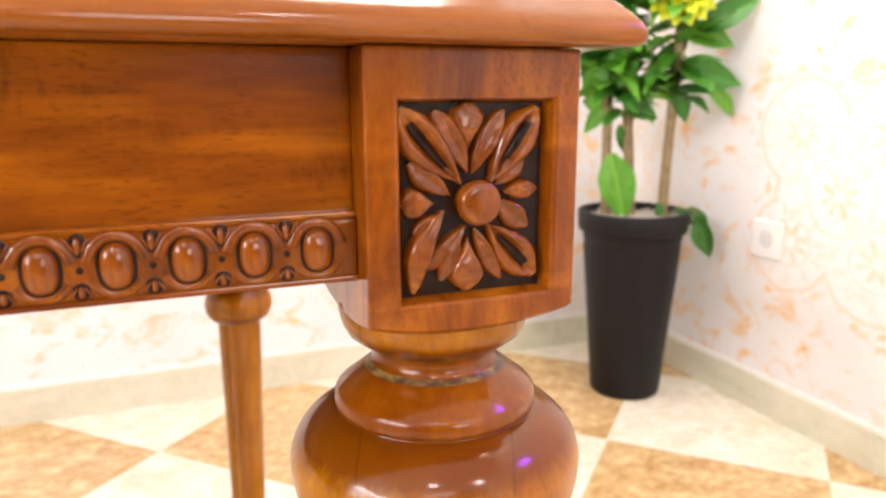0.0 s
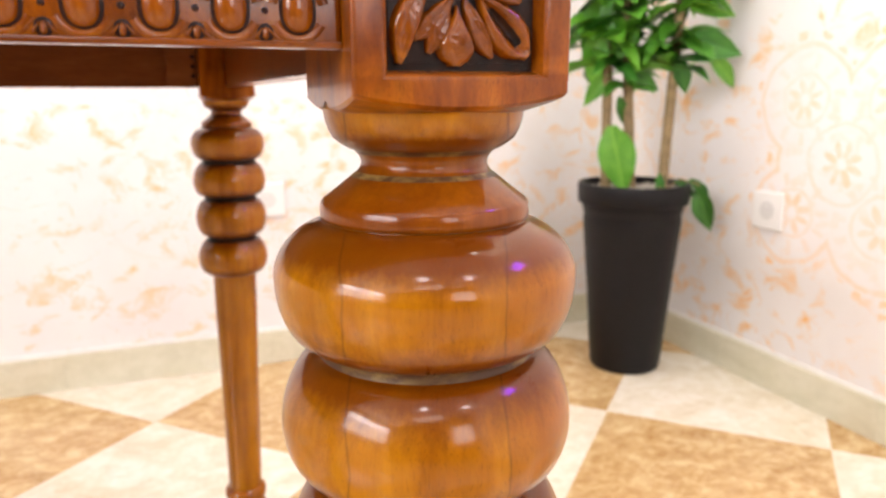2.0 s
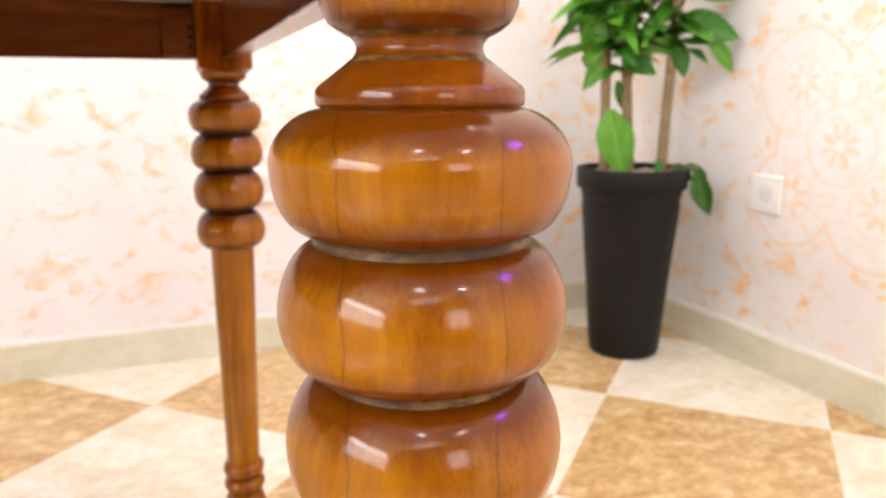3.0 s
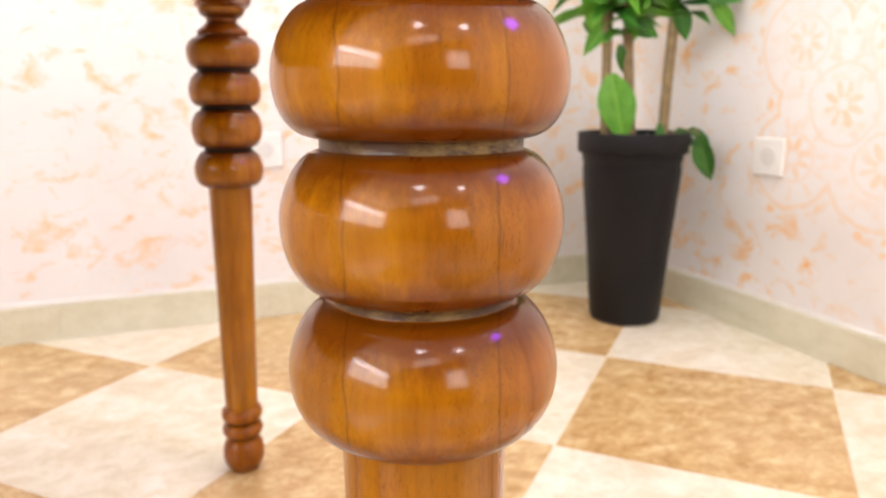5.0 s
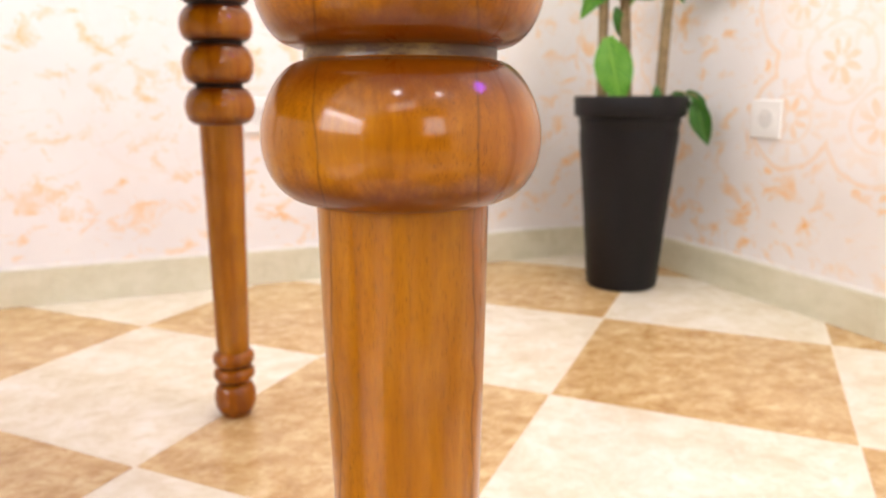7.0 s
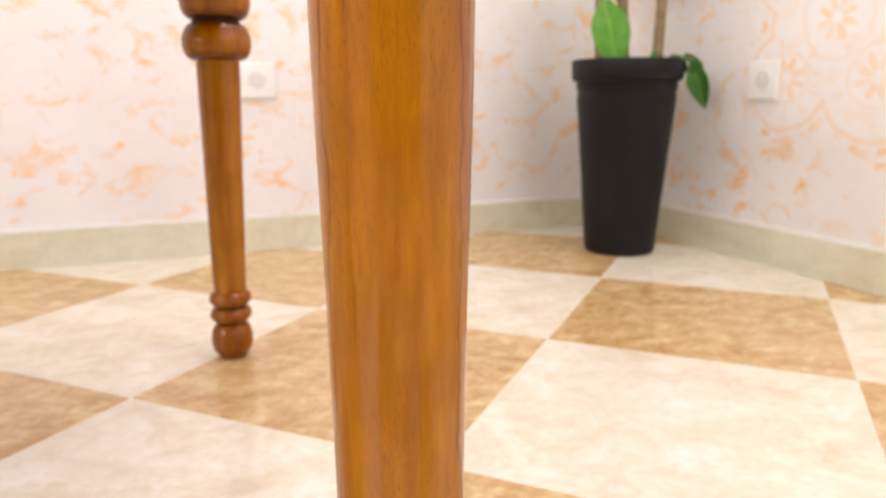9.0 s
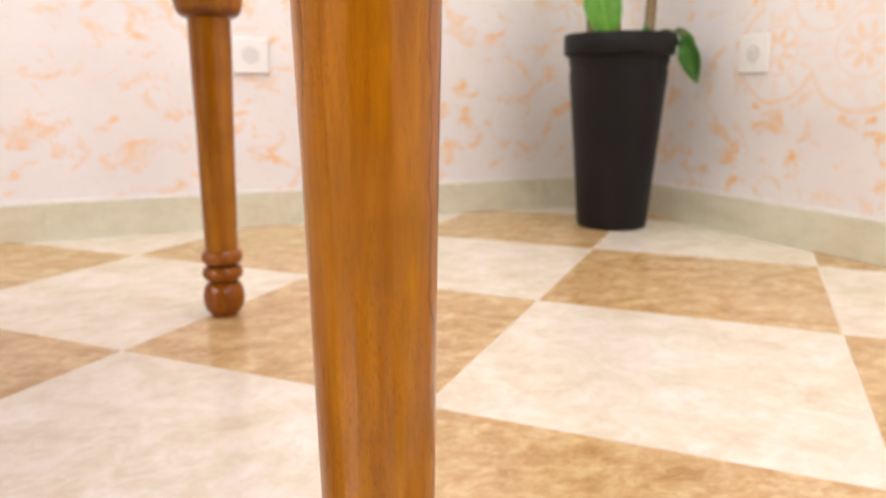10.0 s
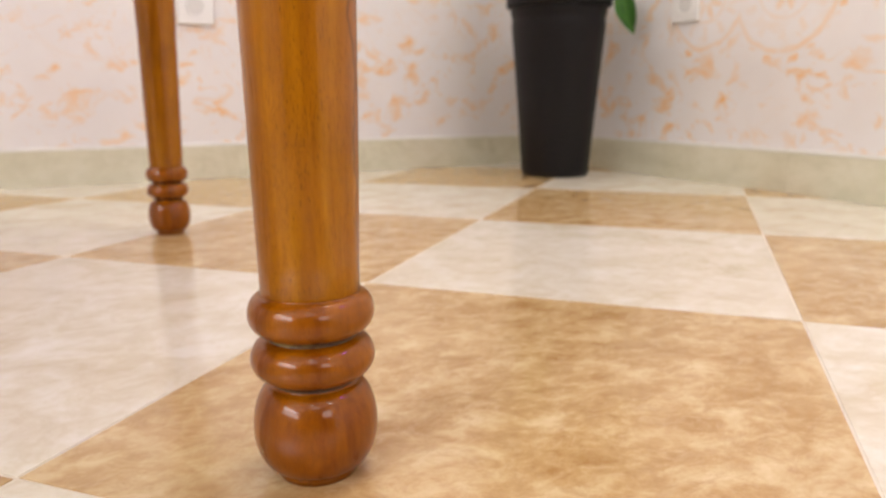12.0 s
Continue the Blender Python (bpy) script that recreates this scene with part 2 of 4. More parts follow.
def wallpaper(name, axis, bold):
    """Off-white embossed paper with faded apricot ornament: scalloped medallions with rosettes, scattered leaves. axis: the one along the wall."""
    g = Graph(name, 0.75)
    tc = g.tree.nodes.new("ShaderNodeTexCoord")
    sep = g.tree.nodes.new("ShaderNodeSeparateXYZ")
    g.put(sep.inputs[0], tc.outputs["Object"])
    u, v = sep.outputs[axis], sep.outputs[2]
    for seed, scale, amount in ((0.0, 11.0, 0.022), (5.0, 45.0, 0.008)):
        u = g.math("ADD", u, g.math("MULTIPLY", g.math("SUBTRACT", g.noise(g.coords((scale,) * 3, (0, 0, 0), (seed, 1, 2)), 1.0, 2.0), 0.5), amount))
        v = g.math("ADD", v, g.math("MULTIPLY", g.math("SUBTRACT", g.noise(g.coords((scale,) * 3, (0, 0, 0), (seed, 7, 4)), 1.0, 2.0), 0.5), amount))
    fade = g.noise(g.coords((5, 5, 5)), 1.0, 4.0, 0.6)
    grit = g.noise(g.coords((32, 32, 32)), 1.0, 3.0, 0.6, 0.4)
    patch = g.noise(g.coords((14, 14, 14), (0, 0, 0), (2, 6, 3)), 1.0, 3.0, 0.6)

    def polar(u0, v0, period=0.74):
        out = []
        for s, s0 in ((u, u0), (v, v0)):
            d = g.math("ADD", g.math("SUBTRACT", s, s0), period / 2 + 20 * period)
            out.append(g.math("SUBTRACT", g.math("MODULO", d, period), period / 2))
        du, dv = out
        return g.math("SQRT", g.math("ADD", g.math("MULTIPLY", du, du), g.math("MULTIPLY", dv, dv))), g.math("ARCTAN2", dv, du)

    def line(value, at, half):
        return g.below(g.math("ABSOLUTE", g.math("SUBTRACT", value, at)), half, 0.004)

    # a medallion of five overlapping rings, each with a rosette, a thin inner ring and beads inside its rim
    edge, marks = None, None
    for u0, v0, rim in ((0.137, 0.496, 0.15), (0.235, 0.611, 0.105), (0.045, 0.385, 0.115), (0.04, 0.612, 0.105), (0.238, 0.385, 0.1)):
        r, ang = polar(u0, v0)
        petals = g.math("ADD", g.math("MULTIPLY", g.math("ABSOLUTE", g.math("SINE", g.math("MULTIPLY", ang, 4.0))), 0.036), 0.008)
        rosette = g.math("MULTIPLY", g.below(g.math("SUBTRACT", r, petals), -0.002, 0.006), g.grey(r, 0.010, 0.016))
        inner = g.math("MULTIPLY", line(r, rim * 0.5, 0.0016), 0.6)
        rays = g.math("MULTIPLY", line(r, rim * 0.72, 0.012), g.math("MULTIPLY", g.grey(g.math("SINE", g.math("MULTIPLY", ang, 11.0)), 0.45, 0.8), 0.5))
        here = g.math("MAXIMUM", rosette, g.math("MAXIMUM", inner, rays))
        marks = here if marks is None else g.math("MAXIMUM", marks, here)
        d = g.math("SUBTRACT", r, rim)
        edge = d if edge is None else g.math("MINIMUM", edge, d)
    outline = line(edge, 0.0, 0.003)
    au = g.math("SINE", g.math("MULTIPLY", u, 105.0))
    av = g.math("SINE", g.math("MULTIPLY", v, 105.0))
    beads = g.math("MULTIPLY", line(edge, 0.018, 0.006), g.grey(g.math("MULTIPLY", au, av), 0.25, 0.5))
    # soft leaves and scrolls scattered outside the medallions
    outside = g.grey(edge, 0.0, 0.03)
    leaves = g.grey(g.noise(g.coords((15, 15, 20), (0.5, 0.4, 0.3)), 1.0, 4.0, 0.62, 0.45), 0.535, 0.65)
    scroll = g.noise(g.coords((9, 9, 9), (0, 0, 0), (1, 5, 7)), 1.0, 2.0, 0.5, 1.2)
    scroll = g.math("MULTIPLY", line(scroll, 0.5, 0.008), g.grey(patch, 0.5, 0.62))
    scatter = g.math("MAXIMUM", leaves, g.math("MULTIPLY", scroll, 0.7))
    scatter = g.math("MULTIPLY", scatter, g.math("ADD", g.math("MULTIPLY", outside, 0.75 * bold), 1.0 - 0.75 * bold))
    figure = g.math("MULTIPLY", g.math("MAXIMUM", g.math("MULTIPLY", marks, 0.62), g.math("MAXIMUM", g.math("MULTIPLY", outline, 0.65), beads)), bold)
    ink = g.math("MAXIMUM", scatter, figure)
    ink = g.math("MULTIPLY", ink, g.grey(grit, 0.1, 0.6))
    ink = g.math("MULTIPLY", ink, g.math("ADD", g.math("MULTIPLY", g.grey(fade, 0.3, 0.65), 0.55), 0.4))
    ground = g.ramp(fade, [(0.35, (0.80, 0.77, 0.765)), (0.65, (0.84, 0.815, 0.81))])
    tint = g.grey(g.noise(g.coords((9, 9, 9)), 1.0, 4.0, 0.6), 0.5, 0.75)
    ground = g.mix(g.math("MULTIPLY", tint, 0.10), ground, (0.85, 0.66, 0.48))
    g.bump(g.math("ADD", g.math("MULTIPLY", grit, 0.3), ink), 0.12, 0.002)
    return g.colour(g.mix(ink, ground, (0.86, 0.49, 0.16)))


paper_x = wallpaper("floral_paper_right", 1, 0.95)
paper_y = wallpaper("floral_paper_left", 0, 0.12)


def leaf_material(name, deep_a, deep_b, pale_a, pale_b):
    g = Graph(name, 0.38)
    r = g.random()
    tc = g.tree.nodes.new("ShaderNodeTexCoord")
    sep = g.tree.nodes.new("ShaderNodeSeparateXYZ")
    g.put(sep.inputs[0], tc.outputs["Object"])
    side = g.math("ABSOLUTE", sep.outputs[1])
    ribs = g.math("SINE", g.math("MULTIPLY", g.math("SUBTRACT", sep.outputs[0], g.math("MULTIPLY", side, 1.3)), 62.0))
    vein = g.math("MAXIMUM", g.below(side, 0.008, 0.012), g.math("MULTIPLY", g.below(g.math("SUBTRACT", 1.0, ribs), 0.1, 0.35), 0.6))
    vein = g.math("MAXIMUM", vein, g.math("MULTIPLY", g.grey(g.noise(g.coords((5, 9, 5)), 1.0, 3.0), 0.4, 0.7), 0.6))
    deep = g.mix(r, deep_a, deep_b)
    pale = g.mix(r, pale_a, pale_b)
    g.bsdf.inputs["Transmission Weight"].default_value = 0.0
    g.bump(vein, 0.25, 0.01)
    return g.colour(g.mix(vein, deep, pale))


leaf_mat = leaf_material("green_leaf", (0.02, 0.11, 0.009), (0.10, 0.36, 0.02), (0.05, 0.22, 0.02), (0.28, 0.58, 0.06))
dark_leaf_mat = leaf_material("dark_green_leaf", (0.015, 0.075, 0.010), (0.025, 0.11, 0.014), (0.05, 0.17, 0.02), (0.08, 0.25, 0.03))


# ---- mesh helpers ----
def as_object(name, bm, material, smooth=False):
    me = bpy.data.meshes.new(name)
    bm.normal_update()
    bm.to_mesh(me)
    bm.free()
    if smooth:
        me.shade_smooth()
    for m in material if isinstance(material, (list, tuple)) else [material]:
        me.materials.append(m)
    return new(name, me)


def part(name, bm, material, parent, label="", smooth=False):
    ob = as_object(name, bm, material, smooth)
    ob.parent = parent
    return tagged(ob, label)


def again(ob, parent, m):
    """One more piece on the same mesh."""
    o = new(ob.name.split(".")[0], ob.data)
    o.parent = parent
    o.matrix_basis = m
    return o


def empty(name, m=None):
    ob = new(name)
    ob.empty_display_size = 0.05
    if m is not None:
        ob.matrix_basis = m
    return ob


def box(x0, y0, z0, x1, y1, z1, bevel=0.0, segments=2):
    bm = bmesh.new()
    bmesh.ops.create_cube(bm, size=1.0)
    for v in bm.verts:
        v.co = Vector(((x0 + x1) / 2 + v.co.x * (x1 - x0), (y0 + y1) / 2 + v.co.y * (y1 - y0), (z0 + z1) / 2 + v.co.z * (z1 - z0)))
    if bevel:
        bmesh.ops.bevel(bm, geom=bm.edges[:], offset=bevel, segments=segments, profile=0.6, affect="EDGES")
    return bm


def groove_faces(ob, heights, half, slot=1):
    """Give the faces of a turned body near those heights its second material, or the one of that slot."""
    for p in ob.data.polygons:
        if any(abs(p.center.z - h) < half for h in heights):
            p.material_index = slot


def lathe(profile, steps=96, lean=(0.0, 0.0)):
    """A turned body from (radius, height) pairs, from the top down; lean: how far its foot stands off per metre of height."""
    bm = bmesh.new()
    top = profile[0][1]
    rings = []
    for r, z in profile:
        dx, dy = lean[0] * (top - z), lean[1] * (top - z)
        rings.append([bm.verts.new((dx + r * math.cos(2 * math.pi * k / steps), dy + r * math.sin(2 * math.pi * k / steps), z)) for k in range(steps)])
    for a, b in zip(rings, rings[1:]):
        for k in range(steps):
            bm.faces.new((a[k], b[k], b[(k + 1) % steps], a[(k + 1) % steps]))
    bm.faces.new(rings[0])
    bm.faces.new(list(reversed(rings[-1])))
    bmesh.ops.recalc_face_normals(bm, faces=bm.faces[:])
    return bm


def arc(r0, z0, r1, z1, r2, z2, n=10):
    """Points of a smooth curve through three (radius, height) pairs."""
    out = []
    for k in range(n):
        t = k / n
        a, b, c = (1 - t) * (1 - 2 * t), 4 * t * (1 - t), t * (2 * t - 1)
        out.append((a * r0 + b * r1 + c * r2, a * z0 + b * z1 + c * z2))
    return out


def bulge(r_top, z_top, r_max, z_mid, r_bot, z_bot, n=20, power=0.0):
    """A cushion-like turning between two grooves."""
    out = []
    for k in range(n + 1):
        a = math.pi / 2 - math.pi * k / n
        s, c = math.sin(a), math.cos(a)
        e = 2 / (power or (1.75 if s > 0 else 2.15))
        z = z_mid + (z_top - z_mid if s > 0 else z_mid - z_bot) * math.copysign(abs(s) ** e, s)
        base = r_top if s > 0 else r_bot
        out.append((base + (r_max - base) * abs(c) ** e, z))
    return out


# ---- floor ----
floor = tagged(as_object("floor", box(ROOM_X0 - 0.2, ROOM_Y0 - 0.2, -0.12, WALL_X + 0.2, WALL_Y + 0.2, -0.0005), grout),
               "cream and brown glossy floor tiles laid diagonally", "floor", kind="structure")

# ---- walls, ceiling ----
tagged(as_object("wall_right", box(WALL_X, ROOM_Y0 - 0.15, -0.12, WALL_X + 0.15, WALL_Y, CEIL), paper_x),
       "off-white wallpaper with faded apricot floral ornament", "wall", kind="structure")
tagged(as_object("wall_back", box(ROOM_X0 - 0.15, WALL_Y, -0.12, WALL_X + 0.15, WALL_Y + 0.15, CEIL), paper_y),
       "off-white wallpaper with faded apricot floral ornament", "wall", kind="structure")
wall_left = tagged(empty("wall_left"), "off-white papered wall with a tall window", "wall", kind="structure")
for y0, y1, z0, z1 in ((ROOM_Y0 - 0.15, WIN_Y0, -0.12, CEIL), (WIN_Y1, WALL_Y, -0.12, CEIL), (WIN_Y0, WIN_Y1, -0.12, WIN_Z0), (WIN_Y0, WIN_Y1, WIN_Z1, CEIL)):
    part("wall_piece", box(ROOM_X0 - 0.15, y0, z0, ROOM_X0, y1, z1), paper_x, wall_left)
window = tagged(empty("window_1"), "white framed window", "window", kind="structure")
for y0, y1, z0, z1 in ((WIN_Y0 + 0.06, WIN_Y1 - 0.06, TRANSOM - 0.04, TRANSOM + 0.04), (WIN_Y0, WIN_Y0 + 0.06, WIN_Z0, WIN_Z1), (WIN_Y1 - 0.06, WIN_Y1, WIN_Z0, WIN_Z1), (WIN_Y0 + 0.06, WIN_Y1 - 0.06, WIN_Z0, WIN_Z0 + 0.06),
                       (WIN_Y0 + 0.06, WIN_Y1 - 0.06, WIN_Z1 - 0.06, WIN_Z1)):
    part("window_frame", box(ROOM_X0 - 0.04, y0, z0, ROOM_X0 - 0.005, y1, z1, 0.004), white_plastic, window)
# unseen wall, made dark brown to cut bounce and reflections on the wood
wall_front = tagged(empty("wall_front"), "unseen plain wall with a window, brown to cut bounce light", "wall", kind="structure")
for x0, x1, z0, z1 in ((ROOM_X0, FRONT_X0, -0.12, CEIL), (FRONT_X1, WALL_X, -0.12, CEIL), (FRONT_X0, FRONT_X1, -0.12, FRONT_Z0), (FRONT_X0, FRONT_X1, FRONT_Z1, CEIL)):
    part("wall_piece", box(x0, ROOM_Y0 - 0.15, z0, x1, ROOM_Y0, z1), bounce_cut_brown, wall_front)
window = tagged(empty("window_2"), "white framed window", "window", kind="structure")
for x0, x1, z0, z1 in ((FRONT_X0, FRONT_X0 + 0.05, FRONT_Z0, FRONT_Z1), (FRONT_X1 - 0.05, FRONT_X1, FRONT_Z0, FRONT_Z1),
                       (FRONT_X0 + 0.05, FRONT_X1 - 0.05, FRONT_Z0, FRONT_Z0 + 0.05), (FRONT_X0 + 0.05, FRONT_X1 - 0.05, FRONT_Z1 - 0.05, FRONT_Z1)):
    part("window_frame", box(x0, ROOM_Y0 - 0.04, z0, x1, ROOM_Y0 - 0.005, z1, 0.004), white_plastic, window)
tagged(as_object("ceiling", box(ROOM_X0 - 0.15, ROOM_Y0 - 0.15, CEIL + 0.001, WALL_X + 0.15, WALL_Y + 0.15, CEIL + 0.12), ceiling_mat),
       "plain white ceiling", "ceiling", kind="structure")

# skirting of cut tiles
SK_H, SK_T = 0.077, 0.012


def skirting(name, along_x):
    base = tagged(empty(name), "sage-beige tile skirting along the papered wall", "skirting", kind="structure")
    if along_x:
        cuts = [WALL_X - SK_T] + [1.02 - 0.4 * k for k in range(11)] + [ROOM_X0]
    else:
        cuts = [WALL_Y] + [0.393 - 0.4 * k for k in range(11)] + [ROOM_Y0]
    for b, a in zip(cuts, cuts[1:]):
        if b - a < 0.01:
            continue
        if along_x:
            bm = box(a + 0.0002, WALL_Y - SK_T, 0.0, b - 0.0002, WALL_Y, SK_H, 0.0008)
        else:
            bm = box(WALL_X - SK_T, a + 0.0002, 0.0, WALL_X, b - 0.0002, SK_H, 0.0008)
        part("tile", bm, skirting_mat, base)
    if along_x:
        part("sealant_bead", box(ROOM_X0, WALL_Y - 0.006, SK_H, WALL_X - 0.006, WALL_Y, SK_H + 0.007, 0.002), edge_mat, base, "white sealant bead")
    else:
        part("sealant_bead", box(WALL_X - 0.006, ROOM_Y0, SK_H, WALL_X, WALL_Y, SK_H + 0.007, 0.002), edge_mat, base, "white sealant bead")


skirting("skirting_back", True)
skirting("skirting_right", False)

# ---- table ----
AX, AY = 0.1405, -0.614                 # axis of the front leg at its top
BACK = 0.726                           # from the front to the back legs
LONG = 0.74                            # from the right to the left legs
HALF = 0.0315                          # half a block
BLOCK_B, BLOCK_T = 0.6205, 0.6985
FACE = AY - 0.034                      # carved face of the front block
APRON_B = 0.6355

table = tagged(empty("dining_table"), "lacquered orange-brown wooden table with carved apron and turned legs", "table")


def leg_profile(k=1.0):
    p = [(0.0315, 0.6215), (0.0318, 0.6185), (0.0313, 0.6155), (0.0303, 0.6125), (0.0289, 0.61), (0.0266, 0.6082), (0.0242, 0.6068)]
    p += arc(0.0226, 0.6062, 0.0203, 0.6024, 0.0226, 0.5985, 8)
    p += [(0.0236, 0.598), (0.028, 0.5945), (0.0328, 0.5908), (0.0337, 0.5895), (0.0339, 0.5862), (0.0336, 0.5848), (0.0325, 0.5842)]
    p += bulge(0.0318, 0.5842, 0.0494, 0.5675, 0.0365, 0.5445)
    p += [(0.0361, 0.5442), (0.0361, 0.541)]
    p += bulge(0.0363, 0.5406, 0.0490, 0.5182, 0.0348, 0.4985)
    p += [(0.0344, 0.4982), (0.0344, 0.495)]
    p += bulge(0.0346, 0.4946, 0.0483, 0.4718, 0.0328, 0.4472)
    p += [(0.0324, 0.4469), (0.0324, 0.4437)]
    p += bulge(0.0326, 0.4433, 0.0476, 0.4190, 0.0300, 0.3965)
    p += [(0.0299, 0.396), (0.0294, 0.36), (0.0282, 0.31), (0.0271, 0.27), (0.0263, 0.225), (0.0253, 0.165), (0.0242, 0.11), (0.0238, 0.0935)]
    p += bulge(0.0234, 0.0928, 0.0305, 0.0828, 0.0218, 0.0732, 12, 2.0)
    p += [(0.0215, 0.073), (0.0215, 0.0708)]
    p += bulge(0.0217, 0.0706, 0.0302, 0.0605, 0.0208, 0.0508, 12, 2.0)
    p += [(0.0205, 0.0505), (0.0205, 0.0482)]
    p += bulge(0.0205, 0.0475, 0.0305, 0.0255, 0.0185, 0.004, 16, 2.0)
    p += [(0.0192, 0.003), (0.0192, 0.0)]
    return [(r * k, z) for r, z in p]


def block_mesh(x, y, carved):
    """The square head of a leg; a carved one has a sunk panel on its front."""
    x0, x1, y0, y1 = x - HALF, x + HALF + 0.0012, y - 0.034, y + 0.03
    seam = 0.6268
    bm = bmesh.new()
    # the lower end, where the square turns into the round
    rim0, r = [], 0.0014
    for cx, cy, a0 in ((x1, y0, -90), (x1, y1, 0), (x0, y1, 90), (x0, y0, 180)):
        sx, sy = (1 if cx == x1 else -1), (1 if cy == y1 else -1)
        for k in range(5):
            a = radians(a0 + 22.5 * k)
            rim0.append((cx - sx * r + r * math.cos(a), cy - sy * r + r * math.sin(a)))
    around = []
    for (ax, ay), (bx, by) in zip(rim0, rim0[1:] + rim0[:1]):
        n = 14 if math.hypot(bx - ax, by - ay) > 0.01 else 1
        around += [(ax + (bx - ax) * k / n, ay + (by - ay) * k / n) for k in range(n)]
    levels = [[], [], [], []]
    for px, py in around:
        d = math.hypot(px - x, py - y)
        low = BLOCK_B - 0.0022 + 0.0032 * (max(0.0, d - HALF) / 0.0125) ** 1.3
        ux, uy = (px - x) / d, (py - y) / d
        for level, (qx, qy, qz) in zip(levels, ((px, py, seam), (px, py, low + 0.0012), (px - ux * 0.0012, py - uy * 0.0012, low), (x + 0.0285 * ux, y + 0.0285 * uy, BLOCK_B - 0.0035))):
            level.append(bm.verts.new((qx, qy, qz)))
    for a, b in zip(levels, levels[1:]):
        for k in range(len(a)):
            n = (k + 1) % len(a)
            bm.faces.new((a[k], b[k], b[n], a[n]))
    if not carved:
        top = [bm.verts.new((v.co.x, v.co.y, BLOCK_T)) for v in levels[0]]
        for k in range(len(top)):
            n = (k + 1) % len(top)
            bm.faces.new((top[k], levels[0][k], levels[0][n], top[n]))
        bm.faces.new(top)
        bmesh.ops.recalc_face_normals(bm, faces=bm.faces[:])
        return bm
    lower = set(bm.verts)
    px0, px1, pz0, pz1, deep = 0.1184, 0.1648, 0.6283, 0.6849, 0.0056

    def corner(a, b, y, c, d):
        return [bm.verts.new(q) for q in ((a, y, c), (b, y, c), (b, y, d), (a, y, d))]

    f = corner(x0, x1, y0, seam, BLOCK_T)
    back = corner(x0, x1, y1, seam, BLOCK_T)
    rim = corner(px0, px1, y0, pz0, pz1)
    sunk = corner(px0 + 0.0012, px1 - 0.0012, y0 + deep, pz0 + 0.0012, pz1 - 0.0012)
    for k in range(4):
        n = (k + 1) % 4
        bm.faces.new((f[k], f[n], rim[n], rim[k]))
        bm.faces.new((rim[k], rim[n], sunk[n], sunk[k]))
        if k:
            bm.faces.new((f[n], f[k], back[k], back[n]))
    bm.faces.new(sunk).material_index = 1
    bm.faces.new(list(reversed(back)))
    bmesh.ops.recalc_face_normals(bm, faces=bm.faces[:])
    outer = [e for e in bm.edges if not lower & set(e.verts) and all(v in f + back + rim for v in e.verts) and len(e.link_faces) == 2
             and e.link_faces[0].normal.dot(e.link_faces[1].normal) < 0.5]
    bmesh.ops.bevel(bm, geom=outer, offset=0.0014, segments=3, profile=0.6, affect="EDGES")
    return bm


def carved_petal(length, width, height, blunt=0.5, groove=0.0, bend=0.0, nu=22, nv=16):
    """A carved petal in the xz plane that points along x and rises towards -y. blunt: where it is widest; groove: depth of the hollow
    between its two raised rims; bend: how far its spine bows sideways. Faces deep in the hollow take the second material."""
    bm = bmesh.new()
    grid = []
    e = math.log(0.5) / math.log(blunt)
    for i in range(nu + 1):
        u = i / nu
        w = width / 2 * math.sin(math.pi * min(max(u, 0.03), 0.975) ** e) ** 0.62
        row = []
        for j in range(nv + 1):
            v = 2 * j / nv - 1
            h = height * max(0.0, 1 - abs(v) ** 5) ** 0.4 * (0.55 + 0.45 * math.sin(math.pi * min(1, 0.1 + 0.8 * u)))
            h -= groove * max(0.0, 1 - abs(v) / 0.5) ** 0.8 * math.sin(math.pi * min(1, max(0, (u - 0.08) / 0.84))) ** 0.4
            h += random.uniform(-1, 1) * height * 0.055
            row.append(bm.verts.new((u * length, 0.0012 - h if 0 < j < nv else 0.0012, v * w + bend * math.sin(math.pi * u))))
        grid.append(row)
    for i, (a, b) in enumerate(zip(grid, grid[1:])):
        for j in range(nv):
            f = bm.faces.new((a[j], a[j + 1], b[j + 1], b[j]))
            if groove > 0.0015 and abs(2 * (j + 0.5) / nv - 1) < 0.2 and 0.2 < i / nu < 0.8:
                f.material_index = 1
    bmesh.ops.recalc_face_normals(bm, faces=bm.faces[:])
    if sum(f.normal.y for f in bm.faces) > 0:
        bmesh.ops.reverse_faces(bm, faces=bm.faces[:])
    return bm


